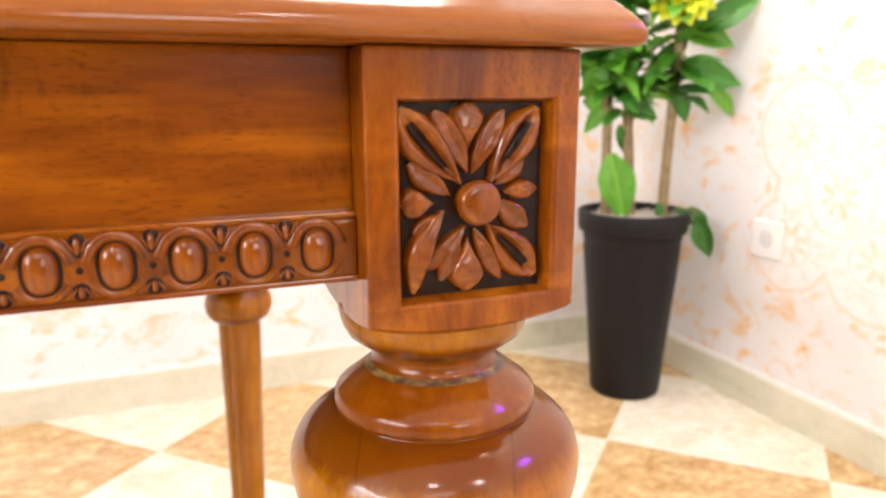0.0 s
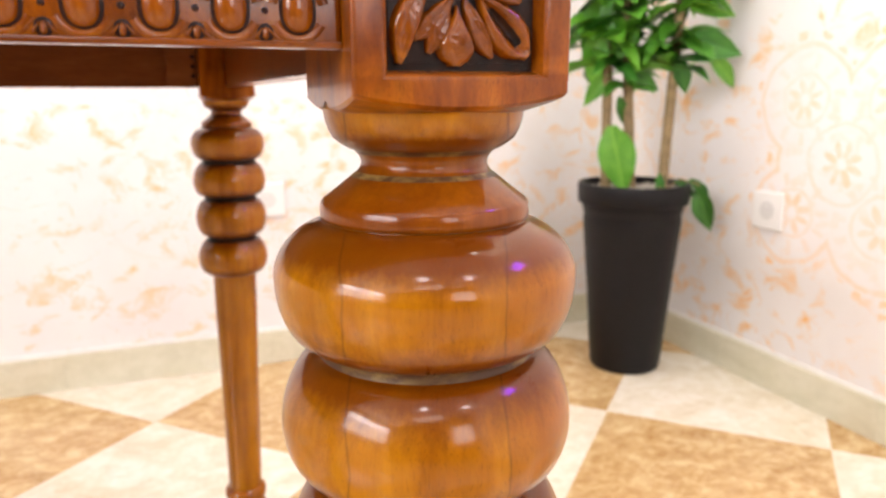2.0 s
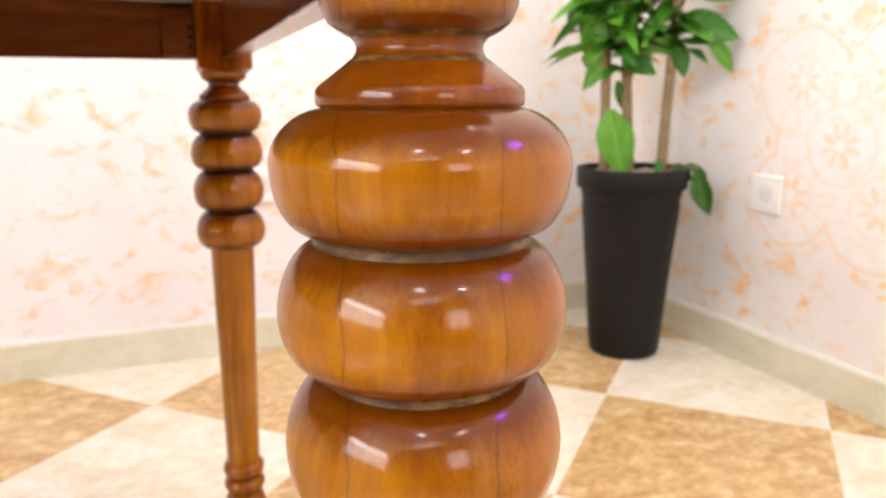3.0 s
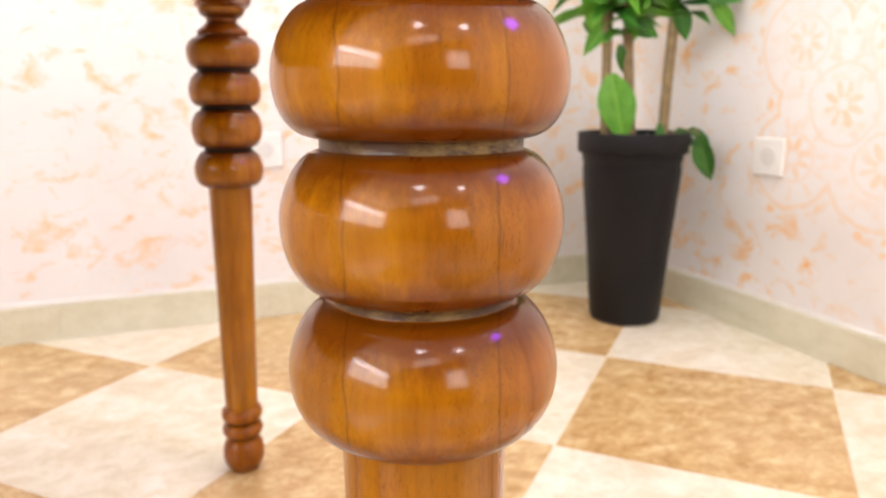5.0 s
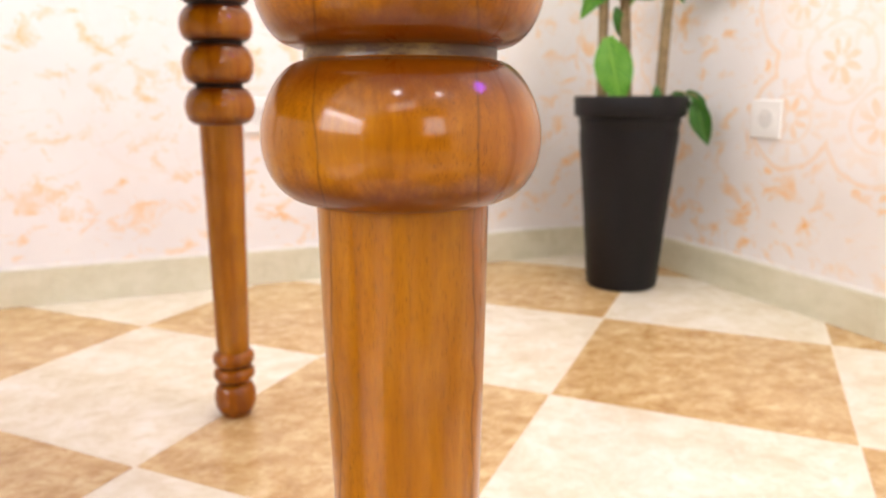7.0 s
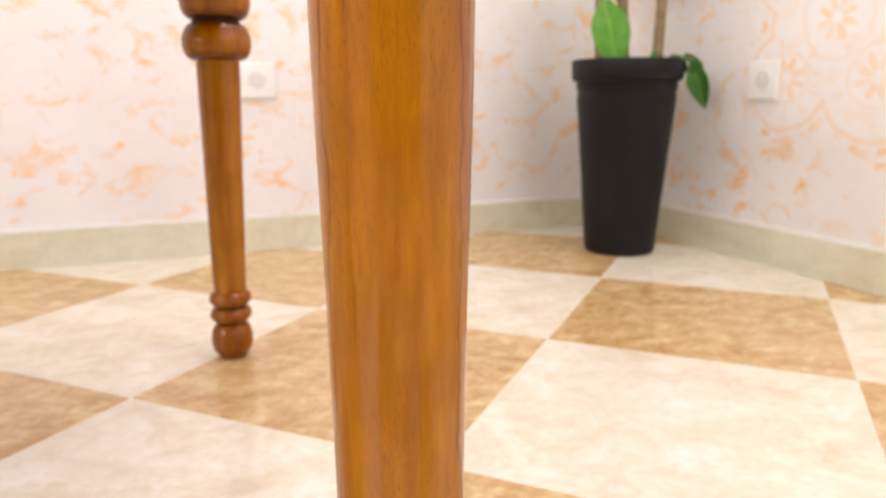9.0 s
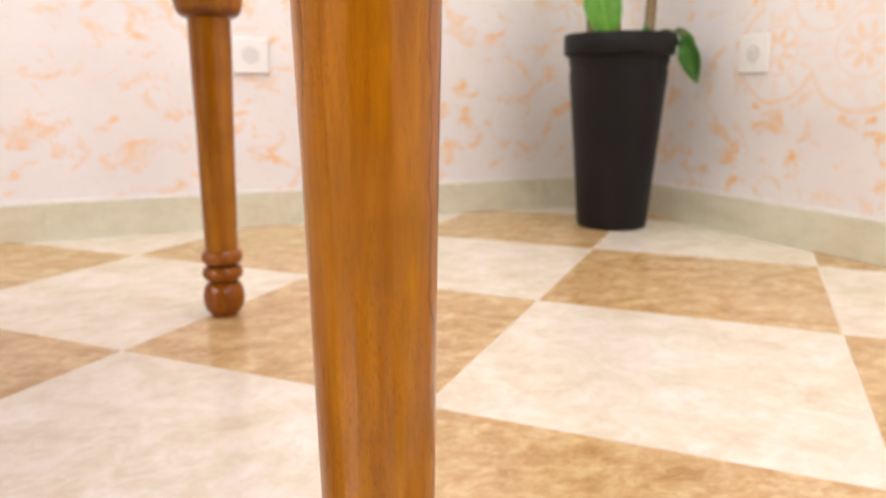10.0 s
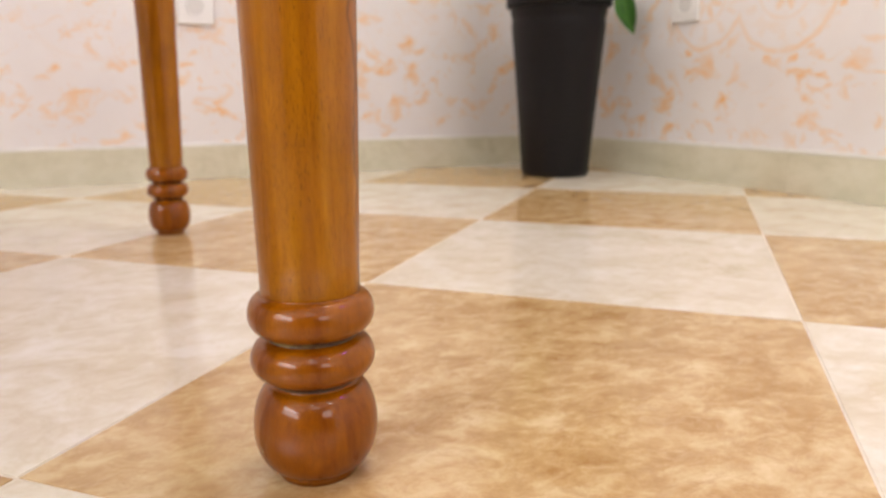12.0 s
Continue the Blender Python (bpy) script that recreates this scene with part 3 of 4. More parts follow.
def carving(leg_part):
    """The flower in the sunk panel: a flat boss, four hollowed leaves, lobes beside them, four buds; base and tip in millimetres from the boss."""
    cx, cz, y = 0.1418, 0.6562, FACE + 0.0052

    def lay(name, base, tip, width, height, blunt=0.55, groove=0.0, bend=0.0):
        base, tip = ((x * (1.1 if x > 0 else 1.02), z * (1.0 if z > 0 else 1.09)) for x, z in (base, tip))
        dx, dz = tip[0] - base[0], tip[1] - base[1]
        bm = carved_petal(math.hypot(dx, dz) / 1000, width / 850, height / 1000, blunt, groove / 1000, bend / 1000)
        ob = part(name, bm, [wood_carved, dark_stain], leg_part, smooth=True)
        ob.matrix_basis = pose(cx + base[0] / 1000, y, cz + base[1] / 1000, 0, -math.degrees(math.atan2(dz, dx)), 0)

    lay("carved_leaf", (-4.5, 5.5), (-22.3, 26.0), 11.0, 5.8, 0.60, 3.6, 0.8)
    lay("carved_leaf", (4.0, 5.5), (17.2, 26.0), 10.5, 5.8, 0.60, 3.6)
    lay("carved_leaf", (3.2, -6.0), (17.2, -20.8), 11.0, 5.8, 0.62, 3.4)
    lay("carved_leaf", (-9.8, -1.8), (-18.8, -23.0), 6.8, 5.8, 0.55, 0.4, -2.2)
    for base, tip, width, groove, bend in (((-2.5, 8.5), (-12.2, 25.6), 7.4, 0.6, -0.8), ((-7.5, 2.2), (-19.6, 11.4), 6.6, 0.8, 0.3), ((-1.0, 8.0), (7.8, 25.4), 6.6, 0.8, 0.5),
                                           ((5.6, 4.6), (13.6, 11.6), 6.4, 0.5, 0.3), ((6.0, 0.5), (15.2, -7.4), 7.4, 0.7, -0.4), ((-0.2, -7.0), (7.4, -21.2), 5.6, 0.4, -0.6),
                                           ((-3.2, -6.2), (-14.6, -17.2), 5.6, 0.5, 0.6), ((-4.6, -8.0), (-10.4, -20.4), 5.4, 0.4, 0.3), ((-9.6, -2.8), (-18.4, -7.4), 4.4, 0.3, 0.0)):
        lay("carved_lobe", base, tip, width, 4.6, 0.58, groove, bend)
    for base, tip, width, blunt in (((-2.7, 15.2), (-2.5, 27.6), 9.0, 0.72), ((-2.8, -9.0), (-2.6, -23.4), 9.8, 0.72), ((-12.6, 0.3), (-22.0, 0.4), 8.0, 0.66), ((7.6, 2.4), (17.4, 3.3), 5.4, 0.6)):
        lay("carved_bud", base, tip, width, 5.8, blunt)
    bm = lathe([(0.0001, 0.0074), (0.0040, 0.0073), (0.0054, 0.0070), (0.0062, 0.0062), (0.0065, 0.0048), (0.0062, 0.003), (0.006, -0.001)], 40)
    boss = part("carved_boss", bm, wood_carved, leg_part, smooth=True)
    boss.matrix_basis = pose(cx, y, cz, 90, 0, 0)


def table_leg(x, y, k, lean, carved):
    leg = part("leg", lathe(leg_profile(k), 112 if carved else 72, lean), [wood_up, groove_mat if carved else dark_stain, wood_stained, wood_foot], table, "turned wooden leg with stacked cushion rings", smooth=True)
    leg.matrix_basis = pose(x, y, 0)
    # the collar under the head and the foot are stained darker than the rest
    groove_faces(leg, (0.5955,), 0.0112, 2)
    groove_faces(leg, (0.0465,), 0.0468, 3)
    # uncarved legs: wider dark bands also paint in the shade below each cushion
    groove_faces(leg, (0.5425, 0.4966, 0.4453), 0.0018 if carved else 0.0036)
    groove_faces(leg, (0.0719, 0.0493), 0.0012)
    groove_faces(leg, (0.6062, 0.5985), 0.0006)
    head = part("leg_block", block_mesh(x, y, carved), [wood_block, dark_stain], leg, "square leg head with carved flower panel" if carved else "")
    head.matrix_basis = pose(-x, -y, 0)
    return leg


front_leg = table_leg(AX, AY, 1.0, (-0.0035, -0.011), True)
table_leg(0.137, AY + BACK, 0.91, (-0.015, -0.011), False)
table_leg(AX - LONG, AY, 1.0, (0.0, 0.0), False)
table_leg(AX - LONG, AY + BACK, 0.91, (0.0, 0.0), False)
flower_base = part("carved_panel", box(0.1203, FACE + 0.0050, 0.6316, 0.1622, FACE + 0.0055, 0.6836), dark_stain, front_leg, "carved flower in a sunk panel")
flower_base.matrix_basis = pose(-AX, -AY, 0)


def shifted(fn):
    before = set(table.children_recursive)
    fn(front_leg)
    for ob in set(table.children_recursive) - before:
        ob.matrix_basis = pose(-AX, -AY, 0) @ ob.matrix_basis


shifted(carving)

# aprons
AP_F = FACE + 0.0135                   # flat face of the front apron
left_x, right_x = AX - LONG + HALF, AX - HALF
front_apron = part("front_apron", box(left_x, AP_F, APRON_B + 0.004, right_x, AP_F + 0.02, BLOCK_T, 0.0008), wood_along, table)
part("back_apron", box(left_x, AY + BACK - 0.005, 0.633, 0.137 - HALF, AY + BACK + 0.015, BLOCK_T, 0.0008), wood_raw, table)
part("side_apron", box(AX - 0.004, AY + 0.03, APRON_B - 0.002, AX + 0.018, AY + BACK - 0.034, BLOCK_T, 0.001), wood_cross, table)
part("side_apron", box(AX - LONG - 0.018, AY + 0.03, APRON_B - 0.002, AX - LONG + 0.004, AY + BACK - 0.034, BLOCK_T, 0.001), wood_cross, table)
part("corner_brace", box(0.07, AY + BACK - 0.026, 0.6345, 0.137 - HALF - 0.001, AY + BACK - 0.006, 0.69, 0.001), wood_raw, table, "inner corner block with screw holes")

# egg moulding below the front apron
mould = part("egg_moulding", box(left_x, AP_F - 0.0040, APRON_B, right_x, AP_F + 0.001, 0.6530, 0.0016, 3), wood_carved, table, "carved egg moulding")
part("fillet", box(left_x, AP_F - 0.0052, APRON_B - 0.0005, right_x, AP_F + 0.001, 0.6367, 0.0006), wood_along, table)
part("fillet", box(left_x, AP_F - 0.0032, 0.6528, right_x, AP_F + 0.001, 0.6545, 0.0007), wood_along, table)


def dome(rx, rz, h, steps=24, rings=7, square=2.0):
    """A rounded boss over an oval; square above 2 makes the oval boxier."""
    bm = bmesh.new()
    rows = []

    def rim(b):
        c, s = math.cos(b), math.sin(b)
        k = (abs(c) ** square + abs(s) ** square) ** (-1 / square)
        return k * c, k * s

    for i in range(rings + 1):
        a = math.pi / 2 * i / rings
        rows.append([bm.verts.new((rx * math.sin(a) * c, -h * math.cos(a) ** 0.8, rz * math.sin(a) * s))
                     for c, s in (rim(2 * math.pi * k / steps) for k in range(steps))] if i else [bm.verts.new((0, -h, 0))])
    for k in range(steps):
        n = (k + 1) % steps
        bm.faces.new((rows[0][0], rows[1][n], rows[1][k]))
        for a, b in zip(rows[1:], rows[2:]):
            bm.faces.new((a[k], a[n], b[n], b[k]))
    bmesh.ops.recalc_face_normals(bm, faces=bm.faces[:])
    if sum(f.normal.y for f in bm.faces) > 0:
        bmesh.ops.reverse_faces(bm, faces=bm.faces[:])
    return bm


def hoop(rx, rz, thick, h, steps=28, turn=(0.0, 360.0)):
    """A raised oval band, or an arc of one."""
    bm = bmesh.new()
    rows = []
    closed = turn[1] - turn[0] >= 360
    angles = [radians(turn[0] + (turn[1] - turn[0]) * k / steps) for k in range(steps if closed else steps + 1)]
    for da, dh in ((-thick, 0.0), (-thick * 0.6, h * 0.85), (0, h), (thick * 0.6, h * 0.85), (thick, 0.0)):
        rows.append([bm.verts.new(((rx + da) * math.cos(b), -dh, (rz + da) * math.sin(b))) for b in angles])
    for a, b in zip(rows, rows[1:]):
        for k in range(len(a) if closed else len(a) - 1):
            n = (k + 1) % len(a)
            bm.faces.new((a[k], b[k], b[n], a[n]))
    bmesh.ops.recalc_face_normals(bm, faces=bm.faces[:])
    if sum(f.normal.y for f in bm.faces) > 0:
        bmesh.ops.reverse_faces(bm, faces=bm.faces[:])
    return bm


MY = AP_F - 0.0040
EGG_Z, EGG_X, PITCH = 0.6447, 0.0975, 0.0167
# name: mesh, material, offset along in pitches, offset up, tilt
# the dark discs hold painted shade: round the eggs, in holes, behind darts
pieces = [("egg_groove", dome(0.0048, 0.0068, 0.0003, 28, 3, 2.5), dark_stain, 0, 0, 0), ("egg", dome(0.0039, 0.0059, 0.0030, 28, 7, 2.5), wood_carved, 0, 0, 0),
          ("egg_arch", hoop(0.0068, 0.0080, 0.0015, 0.0009, 24, (12, 168)), wood_carved, 0, -0.0004, 0),
          ("egg_cradle", hoop(0.0067, 0.0078, 0.0012, 0.0005, 20, (210, 330)), wood_carved, 0, 0.0002, 0),
          ("dart_hole", dome(0.0009, 0.0009, 0.0003, 12, 3), dark_stain, 0.5, -0.0006, 0),
          ("upper_dart", dome(0.0010, 0.0024, 0.0016, 14, 4), wood_carved, 0.5, 0.0056, 0),
          ("dart_leaf", dome(0.0005, 0.0022, 0.0009, 12, 4), wood_carved, 0.5 - 0.1, 0.0058, 28), ("dart_leaf", dome(0.0005, 0.0022, 0.0009, 12, 4), wood_carved, 0.5 + 0.1, 0.0058, -28),
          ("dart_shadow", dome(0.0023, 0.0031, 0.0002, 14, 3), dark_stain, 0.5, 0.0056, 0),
          ("lower_dart", dome(0.0009, 0.0017, 0.0012, 14, 4), wood_carved, 0.5, -0.0062, 0),
          ("dart_leaf", dome(0.0004, 0.0017, 0.0008, 12, 4), wood_carved, 0.5 - 0.1, -0.0062, -35), ("dart_leaf", dome(0.0004, 0.0017, 0.0008, 12, 4), wood_carved, 0.5 + 0.1, -0.0062, 35),
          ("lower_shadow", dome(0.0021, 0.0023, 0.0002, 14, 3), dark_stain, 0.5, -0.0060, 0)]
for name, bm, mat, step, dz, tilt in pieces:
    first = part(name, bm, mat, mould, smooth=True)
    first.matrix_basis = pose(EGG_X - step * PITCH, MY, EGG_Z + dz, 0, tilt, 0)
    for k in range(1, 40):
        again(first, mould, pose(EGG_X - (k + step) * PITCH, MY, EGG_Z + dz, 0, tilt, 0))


def tabletop_mesh():
    """A rectangular top with a moulded edge: the lip below, sloping back above."""
    bm = bmesh.new()
    edge = [(0.0115, 0.6988), (0.0128, 0.6994), (0.0133, 0.701), (0.0132, 0.7028), (0.0122, 0.705), (0.0098, 0.7078), (0.0065, 0.7112), (0.0028, 0.715),
            (-0.0005, 0.7192), (-0.0016, 0.722), (-0.0006, 0.7232), (-0.0008, 0.7262), (-0.003, 0.7278)]
    x0, x1 = AX - LONG - HALF, AX + HALF + 0.0022
    y0, y1 = FACE, AY + BACK + 0.034
    rings = []
    for o, z in edge:
        ring = []
        for cx, cy, sx, sy in ((x1, y0, 1, -1), (x1, y1, 1, 1), (x0, y1, -1, 1), (x0, y0, -1, -1)):
            r = 0.004
            for a in (range(5) if sx * sy < 0 else range(4, -1, -1)):
                b = math.pi / 2 * a / 4
                ring.append(bm.verts.new((cx + sx * (o - r + r * math.sin(b)), cy + sy * (o - r + r * math.cos(b)), z)))
        rings.append(ring)
    n = len(rings[0])
    for a, b in zip(rings, rings[1:]):
        for k in range(n):
            bm.faces.new((a[k], a[(k + 1) % n], b[(k + 1) % n], b[k]))
    bm.faces.new(rings[-1])
    bm.faces.new(list(reversed(rings[0])))
    bmesh.ops.recalc_face_normals(bm, faces=bm.faces[:])
    return bm


part("tabletop", tabletop_mesh(), wood("lacquered_wood_top", (0.17, 0.040, 0.0015), (0.25, 0.068, 0.002), (0.31, 0.094, 0.004), (4, 40, 40), 0.28, 0.9, 0.3), table, "tabletop with moulded edge", smooth=True)
for k in range(3):
    # raised dark buttons stand in for the shade inside the holes
    hole = part("screw_hole", dome(0.0028, 0.0028, 0.0004, 12, 3), dark_stain, table, smooth=True)
    hole.matrix_basis = pose(0.1, AY + BACK - 0.0262, 0.646 + 0.011 * k)

# ---- sockets ----


def wall_socket(m):
    s = tagged(empty("wall_socket", m), "white plastic wall socket on the papered wall", "socket", group="wall sockets")
    part("plate", box(-0.04, -0.008, -0.04, 0.04, 0.0, 0.04, 0.0055, 3), white_plastic, s)
    ring = part("socket_ring", hoop(0.0215, 0.0215, 0.0012, 0.0015, 40), white_plastic, s, smooth=True)
    ring.matrix_basis = pose(0, -0.008, 0)
    # grey dome carries the shade of the cup, no hollow is cut
    cup = part("socket_cup", dome(0.0192, 0.0192, 0.0006, 32, 3), grey_plastic, s, "shadowed grey cup", smooth=True)
    cup.matrix_basis = pose(0, -0.008, 0)
    pin = part("earth_pin", dome(0.0025, 0.0025, 0.008, 12, 4), grey_plastic, s, "metal earth pin", smooth=True)
    pin.matrix_basis = pose(0, -0.008, 0.01)
    return s


wall_socket(pose(0.268, WALL_Y, 0.39))
wall_socket(pose(WALL_X, 0.296, 0.383, 0, 0, -90))

# ---- potted plant ----
PX, PY = 1.035, 0.49
plant = tagged(empty("potted_plant", pose(PX, PY, 0)), "green broad-leaved plant in a tall charcoal plastic pot", "plant")
pot = part("pot", lathe([(0.1, 0.40), (0.107, 0.4), (0.1105, 0.383), (0.1105, 0.372), (0.1085, 0.366), (0.1065, 0.358), (0.1085, 0.352), (0.108, 0.34), (0.093, 0.17), (0.0805, 0.015), (0.078, 0.004), (0.074, 0.0)], 80),
           pot_mat, plant, "tall tapered charcoal pot", smooth=True)
part("pot_rim", lathe([(0.108, 0.402), (0.112, 0.428), (0.115, 0.431), (0.1205, 0.431), (0.1225, 0.428), (0.1215, 0.392), (0.1195, 0.386), (0.111, 0.385), (0.108, 0.39)], 80), pot_mat, pot, smooth=True)


def pebbles():
    bm = bmesh.new()
    for k in range(420):
        a, r = random.uniform(0, 6.283), 0.106 * math.sqrt(random.random())
        s = random.uniform(0.004, 0.008)
        m = Matrix.Translation((r * math.cos(a), r * math.sin(a), 0.413 + random.uniform(-0.002, 0.004))) @ Euler((random.random() * 3, random.random() * 3, 0)).to_matrix().to_4x4() @ Matrix.Diagonal((s, s * 0.8, s * 0.6, 1))
        bmesh.ops.create_icosphere(bm, subdivisions=1, radius=1.0, matrix=m)
    return bm


tagged(part("pebbles", pebbles(), pebble_mat, plant, "pale pebbles covering the soil", smooth=True), kind="stuff")
part("soil", lathe([(0.107, 0.412), (0.107, 0.402)], 40), pebble_mat, plant)


def tube(points, radii, sides=14):
    bm = bmesh.new()
    pts = [Vector(p) for p in points]
    rows = []
    for i, p in enumerate(pts):
        d = (pts[min(i + 1, len(pts) - 1)] - pts[max(i - 1, 0)]).normalized()
        q = d.to_track_quat("Z", "Y")
        rows.append([bm.verts.new(p + q @ Vector((radii[i] * math.cos(a), radii[i] * math.sin(a), 0))) for a in (2 * math.pi * k / sides for k in range(sides))])
    for a, b in zip(rows, rows[1:]):
        for k in range(sides):
            n = (k + 1) % sides
            bm.faces.new((a[k], a[n], b[n], b[k]))
    bm.faces.new(list(reversed(rows[0])))
    bm.faces.new(rows[-1])
    return bm


def cane(a, b, r):
    a, b = Vector(a), Vector(b)
    pts, radii = [], []
    for k in range(25):
        t = k / 24
        pts.append(a.lerp(b, t) + Vector((0.004 * math.sin(3 * t), 0.003 * math.sin(5 * t), 0)))
        radii.append(r * (1 - 0.12 * t) * (1.06 if k % 4 == 0 else 1.0))
    return part("cane", tube(pts, radii), bark_mat, plant, "pale jointed cane", smooth=True)


CANES = [((0.986, 0.527, 0.405), (0.974, 0.533, 0.80)), ((1.033, 0.496, 0.405), (1.0, 0.515, 0.86)), ((1.086, 0.455, 0.405), (1.096, 0.447, 0.90))]
for a, b in CANES:
    cane(Vector(a) - Vector((PX, PY, 0)), Vector(b) - Vector((PX, PY, 0)), 0.0115)


def leaf_mesh(width, droop, fold, wave):
    """A pointed leaf of unit length along x, upper side towards z."""
    bm = bmesh.new()
    nu, nv = 12, 6
    grid = []
    for i in range(nu + 1):
        u = i / nu
        w = width * (math.sin(math.pi * min(0.985, max(0.03, u)) ** 0.82)) ** 0.85 * (1 - 0.12 * u)
        row = []
        for j in range(nv + 1):
            v = 2 * j / nv - 1
            z = -droop * u * u + fold * abs(v) * w * 1.2 + wave * math.sin(9 * u + 2 * v) * abs(v)
            row.append(bm.verts.new((u * (1 - 0.25 * droop * u), v * w * 0.5, z)))
        grid.append(row)
    for a, b in zip(grid, grid[1:]):
        for j in range(nv):
            bm.faces.new((a[j], b[j], b[j + 1], a[j + 1]))
    return bm


def leaf_between(kind, base, tip, up=(0, 0, 1), size=1.0):
    """Lay a leaf from base to tip (room coordinates)."""
    a, b = Vector(base), Vector(tip)
    x = (b - a)
    length = x.length * size
    x.normalize()
    z = (Vector(up) - Vector(up).dot(x) * x).normalized()
    y = z.cross(x)
    m = Matrix((x, y, z)).transposed().to_4x4()
    o = again(kind, plant, Matrix.Translation(a - Vector((PX, PY, 0))) @ m @ Matrix.Diagonal((length, length, length, 1)))
    return o


LEAF = []
for w, d, f, wv in ((0.5, 0.12, 0.18, 0.012), (0.42, 0.3, 0.22, 0.02), (0.36, 0.45, 0.15, 0.015), (0.56, 0.06, 0.1, 0.02)):
    ob = part("leaf", leaf_mesh(w, d, f, wv), leaf_mat, plant, smooth=True)
    LEAF.append(ob)
TO_EYE = (-0.56, -0.8, 0.2)
# the four first leaves stand high in the crown
for ob, (a, l) in zip(LEAF, ((20, 0.14), (140, 0.15), (230, 0.15), (310, 0.14))):
    ob.matrix_basis = pose(0.02, -0.01, 0.45 + 0.4, 0, -30, a) @ Matrix.Diagonal((l, l, l, 1))
# single leaves that can be told apart
SINGLE = [(3, (0.978, 0.505, 0.556), (1.008, 0.482, 0.405), TO_EYE), 
          (0, (0.965, 0.53, 0.83), (0.938, 0.545, 0.675), TO_EYE), (1, (0.985, 0.525, 0.668), (0.93, 0.555, 0.597), TO_EYE), (3, (1.0, 0.50, 0.675), (1.062, 0.455, 0.632), TO_EYE),
          (0, (1.105, 0.435, 0.738), (1.205, 0.365, 0.705), TO_EYE), (2, (1.15, 0.405, 0.705), (1.207, 0.365, 0.632), TO_EYE), (0, (1.095, 0.44, 0.70), (1.116, 0.43, 0.622), TO_EYE),
          (1, (1.09, 0.445, 0.82), (1.2, 0.37, 0.79), TO_EYE), (0, (1.13, 0.42, 0.82), (1.225, 0.355, 0.88), TO_EYE), (0, (0.99, 0.51, 0.70), (1.02, 0.49, 0.82), TO_EYE),
          (1, (1.05, 0.47, 0.73), (1.115, 0.43, 0.81), TO_EYE), (3, (1.1, 0.44, 0.68), (1.05, 0.47, 0.70), TO_EYE), (0, (0.955, 0.535, 0.76), (0.948, 0.54, 0.64), TO_EYE),
          (2, (1.0, 0.51, 0.62), (1.012, 0.5, 0.55), TO_EYE)]
for k, a, b, up in SINGLE:
    leaf_between(LEAF[k], a, b, up)
leaf_between(LEAF[0], (1.078, 0.45, 0.412), (1.072, 0.45, 0.455), TO_EYE)
# a trailing shoot of darker leaves that hangs over the rim
part("shoot", tube([(x - PX, y - PY, z) for x, y, z in ((1.088, 0.455, 0.41), (1.11, 0.43, 0.44), (1.14, 0.405, 0.432), (1.152, 0.397, 0.405))], [0.0028, 0.0026, 0.0022, 0.0016], 8), bark_mat, plant, smooth=True)
trailing = part("leaf", leaf_mesh(0.42, 0.2, 0.3, 0.03), dark_leaf_mat, plant, "dark drooping leaf", smooth=True)
TRAIL = [((1.138, 0.402, 0.425), (1.168, 0.383, 0.318), (-0.7, -0.6, 0.25)), ((1.125, 0.415, 0.44), (1.172, 0.388, 0.385), (-0.2, -0.9, 0.5)), ((1.098, 0.428, 0.436), (1.142, 0.402, 0.402), (-0.5, -0.5, 0.8))]
for a, b, up in TRAIL:
    placed = leaf_between(trailing, a, b, up)
    if a == TRAIL[-1][0]:
        trailing.matrix_basis = placed.matrix_basis
        bpy.data.objects.remove(placed)
rnd = random.Random(5)
for (base, top), low, count in zip(CANES, (0.67, 0.62, 0.66), (52, 60, 64)):
    base, top = Vector(base), Vector(top)
    for k in range(count):
        z = low + (1.0 - low) * (k + rnd.random()) / count
        t = min(1.0, (z - base.z) / (top.z - base.z))
        a = base.lerp(top, t)
        a.z = min(z, top.z + 0.03)
        ang = k * 2.4 + rnd.uniform(-0.4, 0.4)
        length = rnd.uniform(0.09, 0.15)
        rise = rnd.uniform(-0.45, 0.55)
        d = Vector((math.cos(ang), math.sin(ang), rise)).normalized()
        tip = a + d * length
        if tip.x > WALL_X - 0.03 or (tip.z < 0.66 and rnd.random() < 0.6):
            continue
        leaf_between(LEAF[k % 4], a, tip, (0.25 * rnd.uniform(-1, 1), 0.25 * rnd.uniform(-1, 1), 1))

bloom = part("flower", dome(0.012, 0.012, 0.01, 16, 4), petal_mat, plant, "yellow flower", smooth=True)
bloom.matrix_basis = pose(1.07 - PX, 0.41 - PY, 0.885)
petal = None
for ring_k, (n, l, tilt) in enumerate(((14, 0.07, 0), (12, 0.064, 24), (9, 0.052, 48), (6, 0.036, 70))):
    for k in range(n):
        m = pose(0, 0, 0, 60, 0, -35) @ pose(0, 0, 0, 0, 0, 360 * k / n + 17 * ring_k) @ pose(0.004, 0, 0, 0, -tilt, 0) @ Matrix.Diagonal((l, l, l, 1))
        if petal is None:
            petal = part("petal", leaf_mesh(0.75, 0.15, 0.15, 0.03), petal_mat, bloom, smooth=True)
            petal.matrix_basis = m
        else:
            again(petal, bloom, m)

# ---- fittings above the ceiling downlights and the added fill panels ----
light_frame = plain("white_light_frame", (0.75, 0.75, 0.74), 0.4)
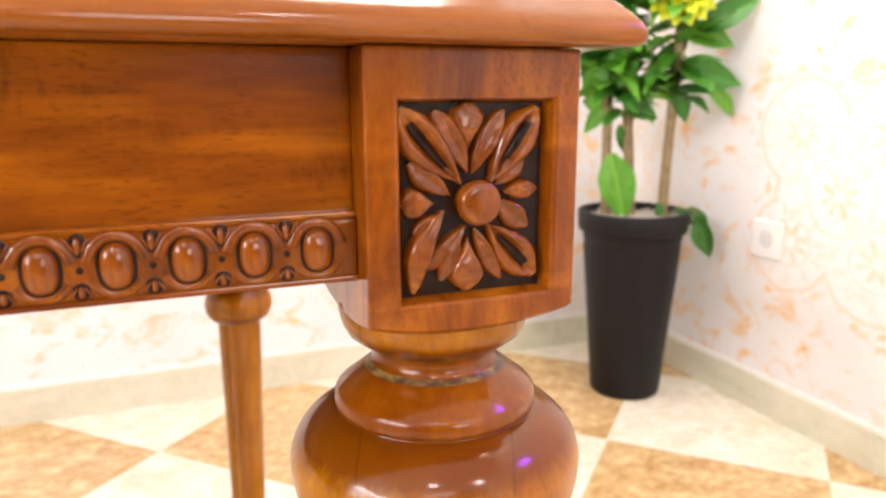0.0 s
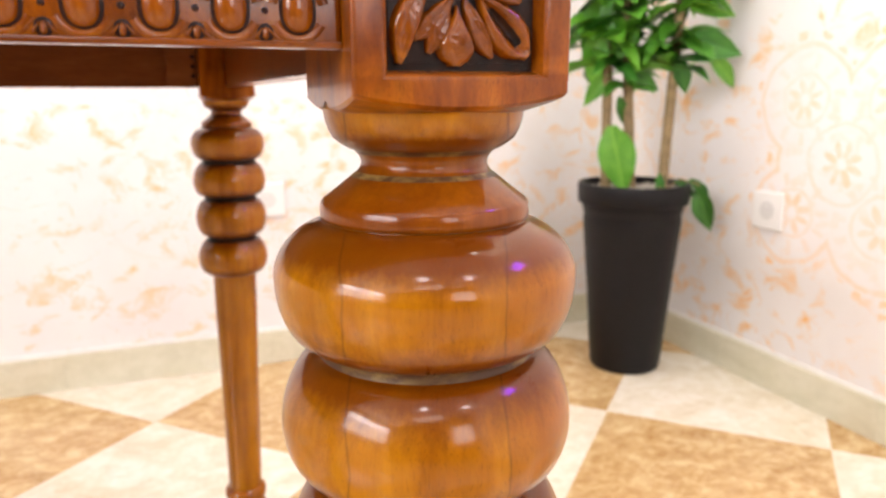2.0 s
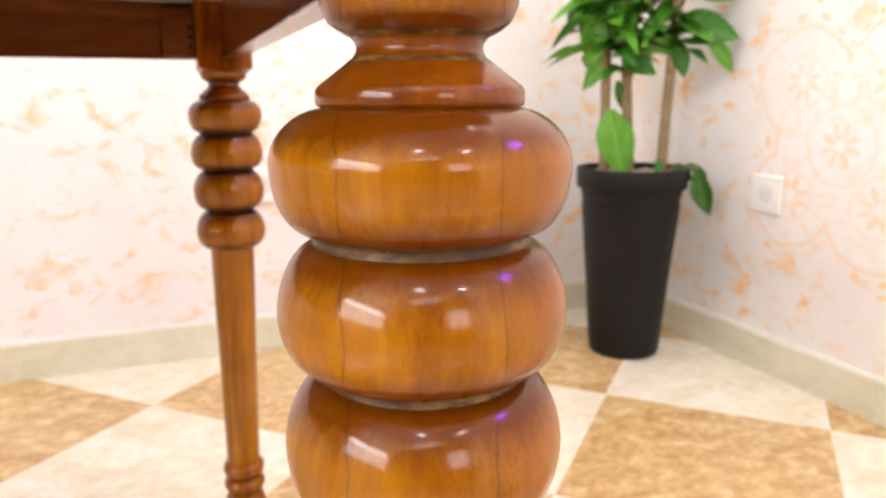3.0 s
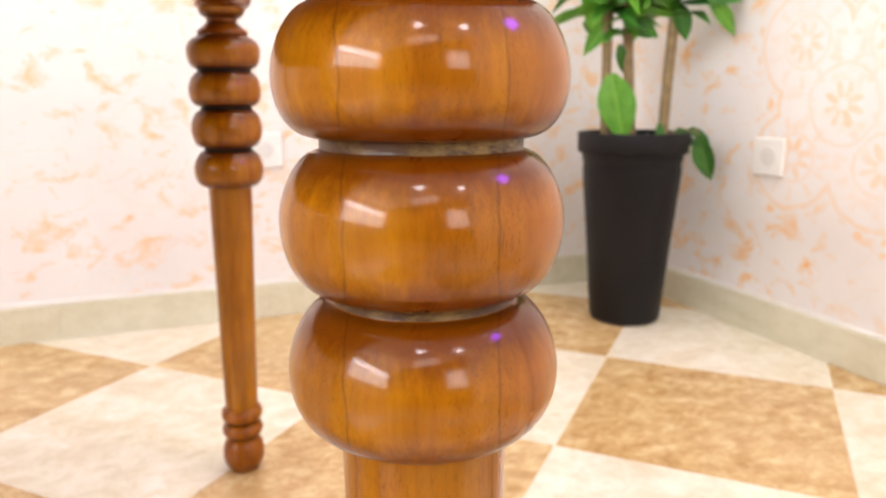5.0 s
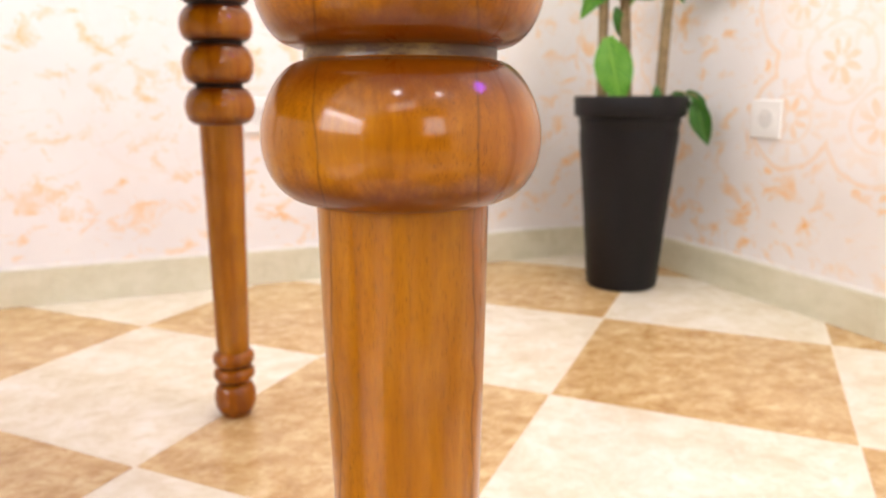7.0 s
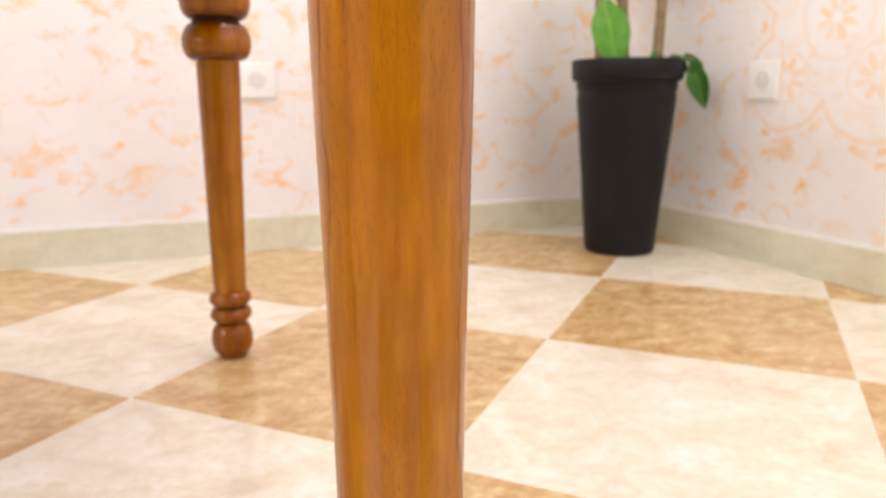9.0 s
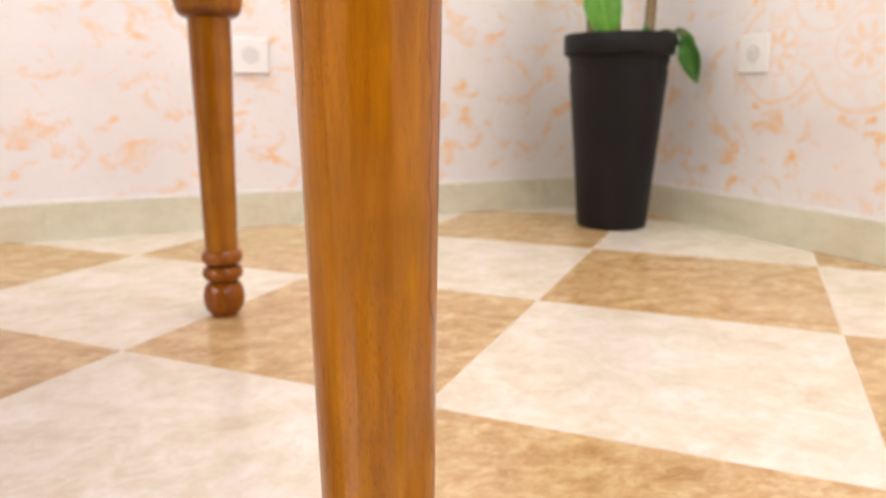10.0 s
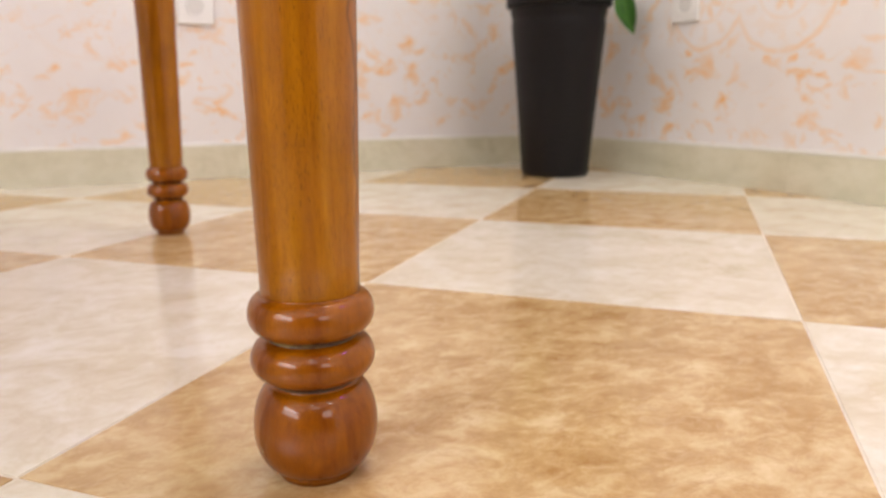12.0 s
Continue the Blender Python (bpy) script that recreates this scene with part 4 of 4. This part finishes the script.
for at, sx, sy, watts, colour in LAMPS:
    fitting = tagged(empty("ceiling_light", pose(at[0], at[1], CEIL)), "unseen flat white rectangular ceiling light, three of five added as fill", "lamp", group="ceiling lights")
    part("frame", box(-sx / 2 - 0.03, -sy / 2 - 0.03, -0.026, sx / 2 + 0.03, sy / 2 + 0.03, 0.0, 0.004), light_frame, fitting)

# ---- violet wall light, beside the plant's wall ----
bar = tagged(empty("wall_light", pose(WALL_X, VIOLET_Y, VIOLET_Z)), "flat white wall light with violet diodes", "lamp")
part("housing", box(-0.03, -0.14, -0.14, 0.0, 0.14, 0.14, 0.004), light_frame, bar)

# ---- floor tiles ----
TILE, GAP = 0.4, 0.0016


def clip_polygon(poly, axis, limit, keep_less):
    out = []
    for a, b in zip(poly, poly[1:] + poly[:1]):
        ia = (a[axis] <= limit) == keep_less
        ib = (b[axis] <= limit) == keep_less
        if ia:
            out.append(a)
        if ia != ib:
            t = (limit - a[axis]) / (b[axis] - a[axis])
            out.append((a[0] + t * (b[0] - a[0]), a[1] + t * (b[1] - a[1])))
    return out


def tile_piece(poly):
    bm = bmesh.new()
    cx, cy = sum(p[0] for p in poly) / len(poly), sum(p[1] for p in poly) / len(poly)
    top = [bm.verts.new((x, y, 0.0)) for x, y in poly]
    f = bm.faces.new(top)
    if f.normal.z < 0 or f.calc_area() < 0:
        f.normal_flip()
    bm.normal_update()
    if f.normal.z < 0:
        f.normal_flip()
    low = bmesh.ops.extrude_face_region(bm, geom=[f])
    for v in [g for g in low["geom"] if isinstance(g, bmesh.types.BMVert)]:
        v.co.z = 0.0
    for v in top:
        v.co.z = -0.008
    bmesh.ops.recalc_face_normals(bm, faces=bm.faces[:])
    rim = [e for e in bm.edges if all(abs(v.co.z) < 1e-6 for v in e.verts)]
    bmesh.ops.bevel(bm, geom=rim, offset=0.0003, segments=1, affect="EDGES")
    return bm


whole = {}
for i in range(-16, 10):
    for j in range(-14, 14):
        g = GAP / 2
        quad = [(i * TILE + g, j * TILE + g), ((i + 1) * TILE - g, j * TILE + g), ((i + 1) * TILE - g, (j + 1) * TILE - g), (i * TILE + g, (j + 1) * TILE - g)]
        poly = [((x + y) / math.sqrt(2), (y - x) / math.sqrt(2)) for x, y in quad]
        size = len(poly)
        full = all(ROOM_X0 < x < WALL_X and ROOM_Y0 < y < WALL_Y for x, y in poly)
        for axis, limit, less in ((0, WALL_X - 0.001, True), (0, ROOM_X0 + 0.001, False), (1, WALL_Y - 0.001, True), (1, ROOM_Y0 + 0.001, False)):
            if poly:
                poly = clip_polygon(poly, axis, limit, less)
        if len(poly) < 3:
            continue
        area = abs(sum(a[0] * b[1] - a[1] * b[0] for a, b in zip(poly, poly[1:] + poly[:1]))) / 2
        if area < 0.0006:
            continue
        brown = (i + j) % 2 == 0
        at = ((i + j + 1) * TILE / math.sqrt(2), (j - i) * TILE / math.sqrt(2))
        if full and brown in whole:
            again(whole[brown], floor, pose(at[0], at[1], 0))
            continue
        ob = part("tile", tile_piece([(x - at[0], y - at[1]) for x, y in poly]), tile_brown if brown else tile_cream, floor)
        ob.matrix_basis = pose(at[0], at[1], 0)
        if full:
            whole[brown] = ob
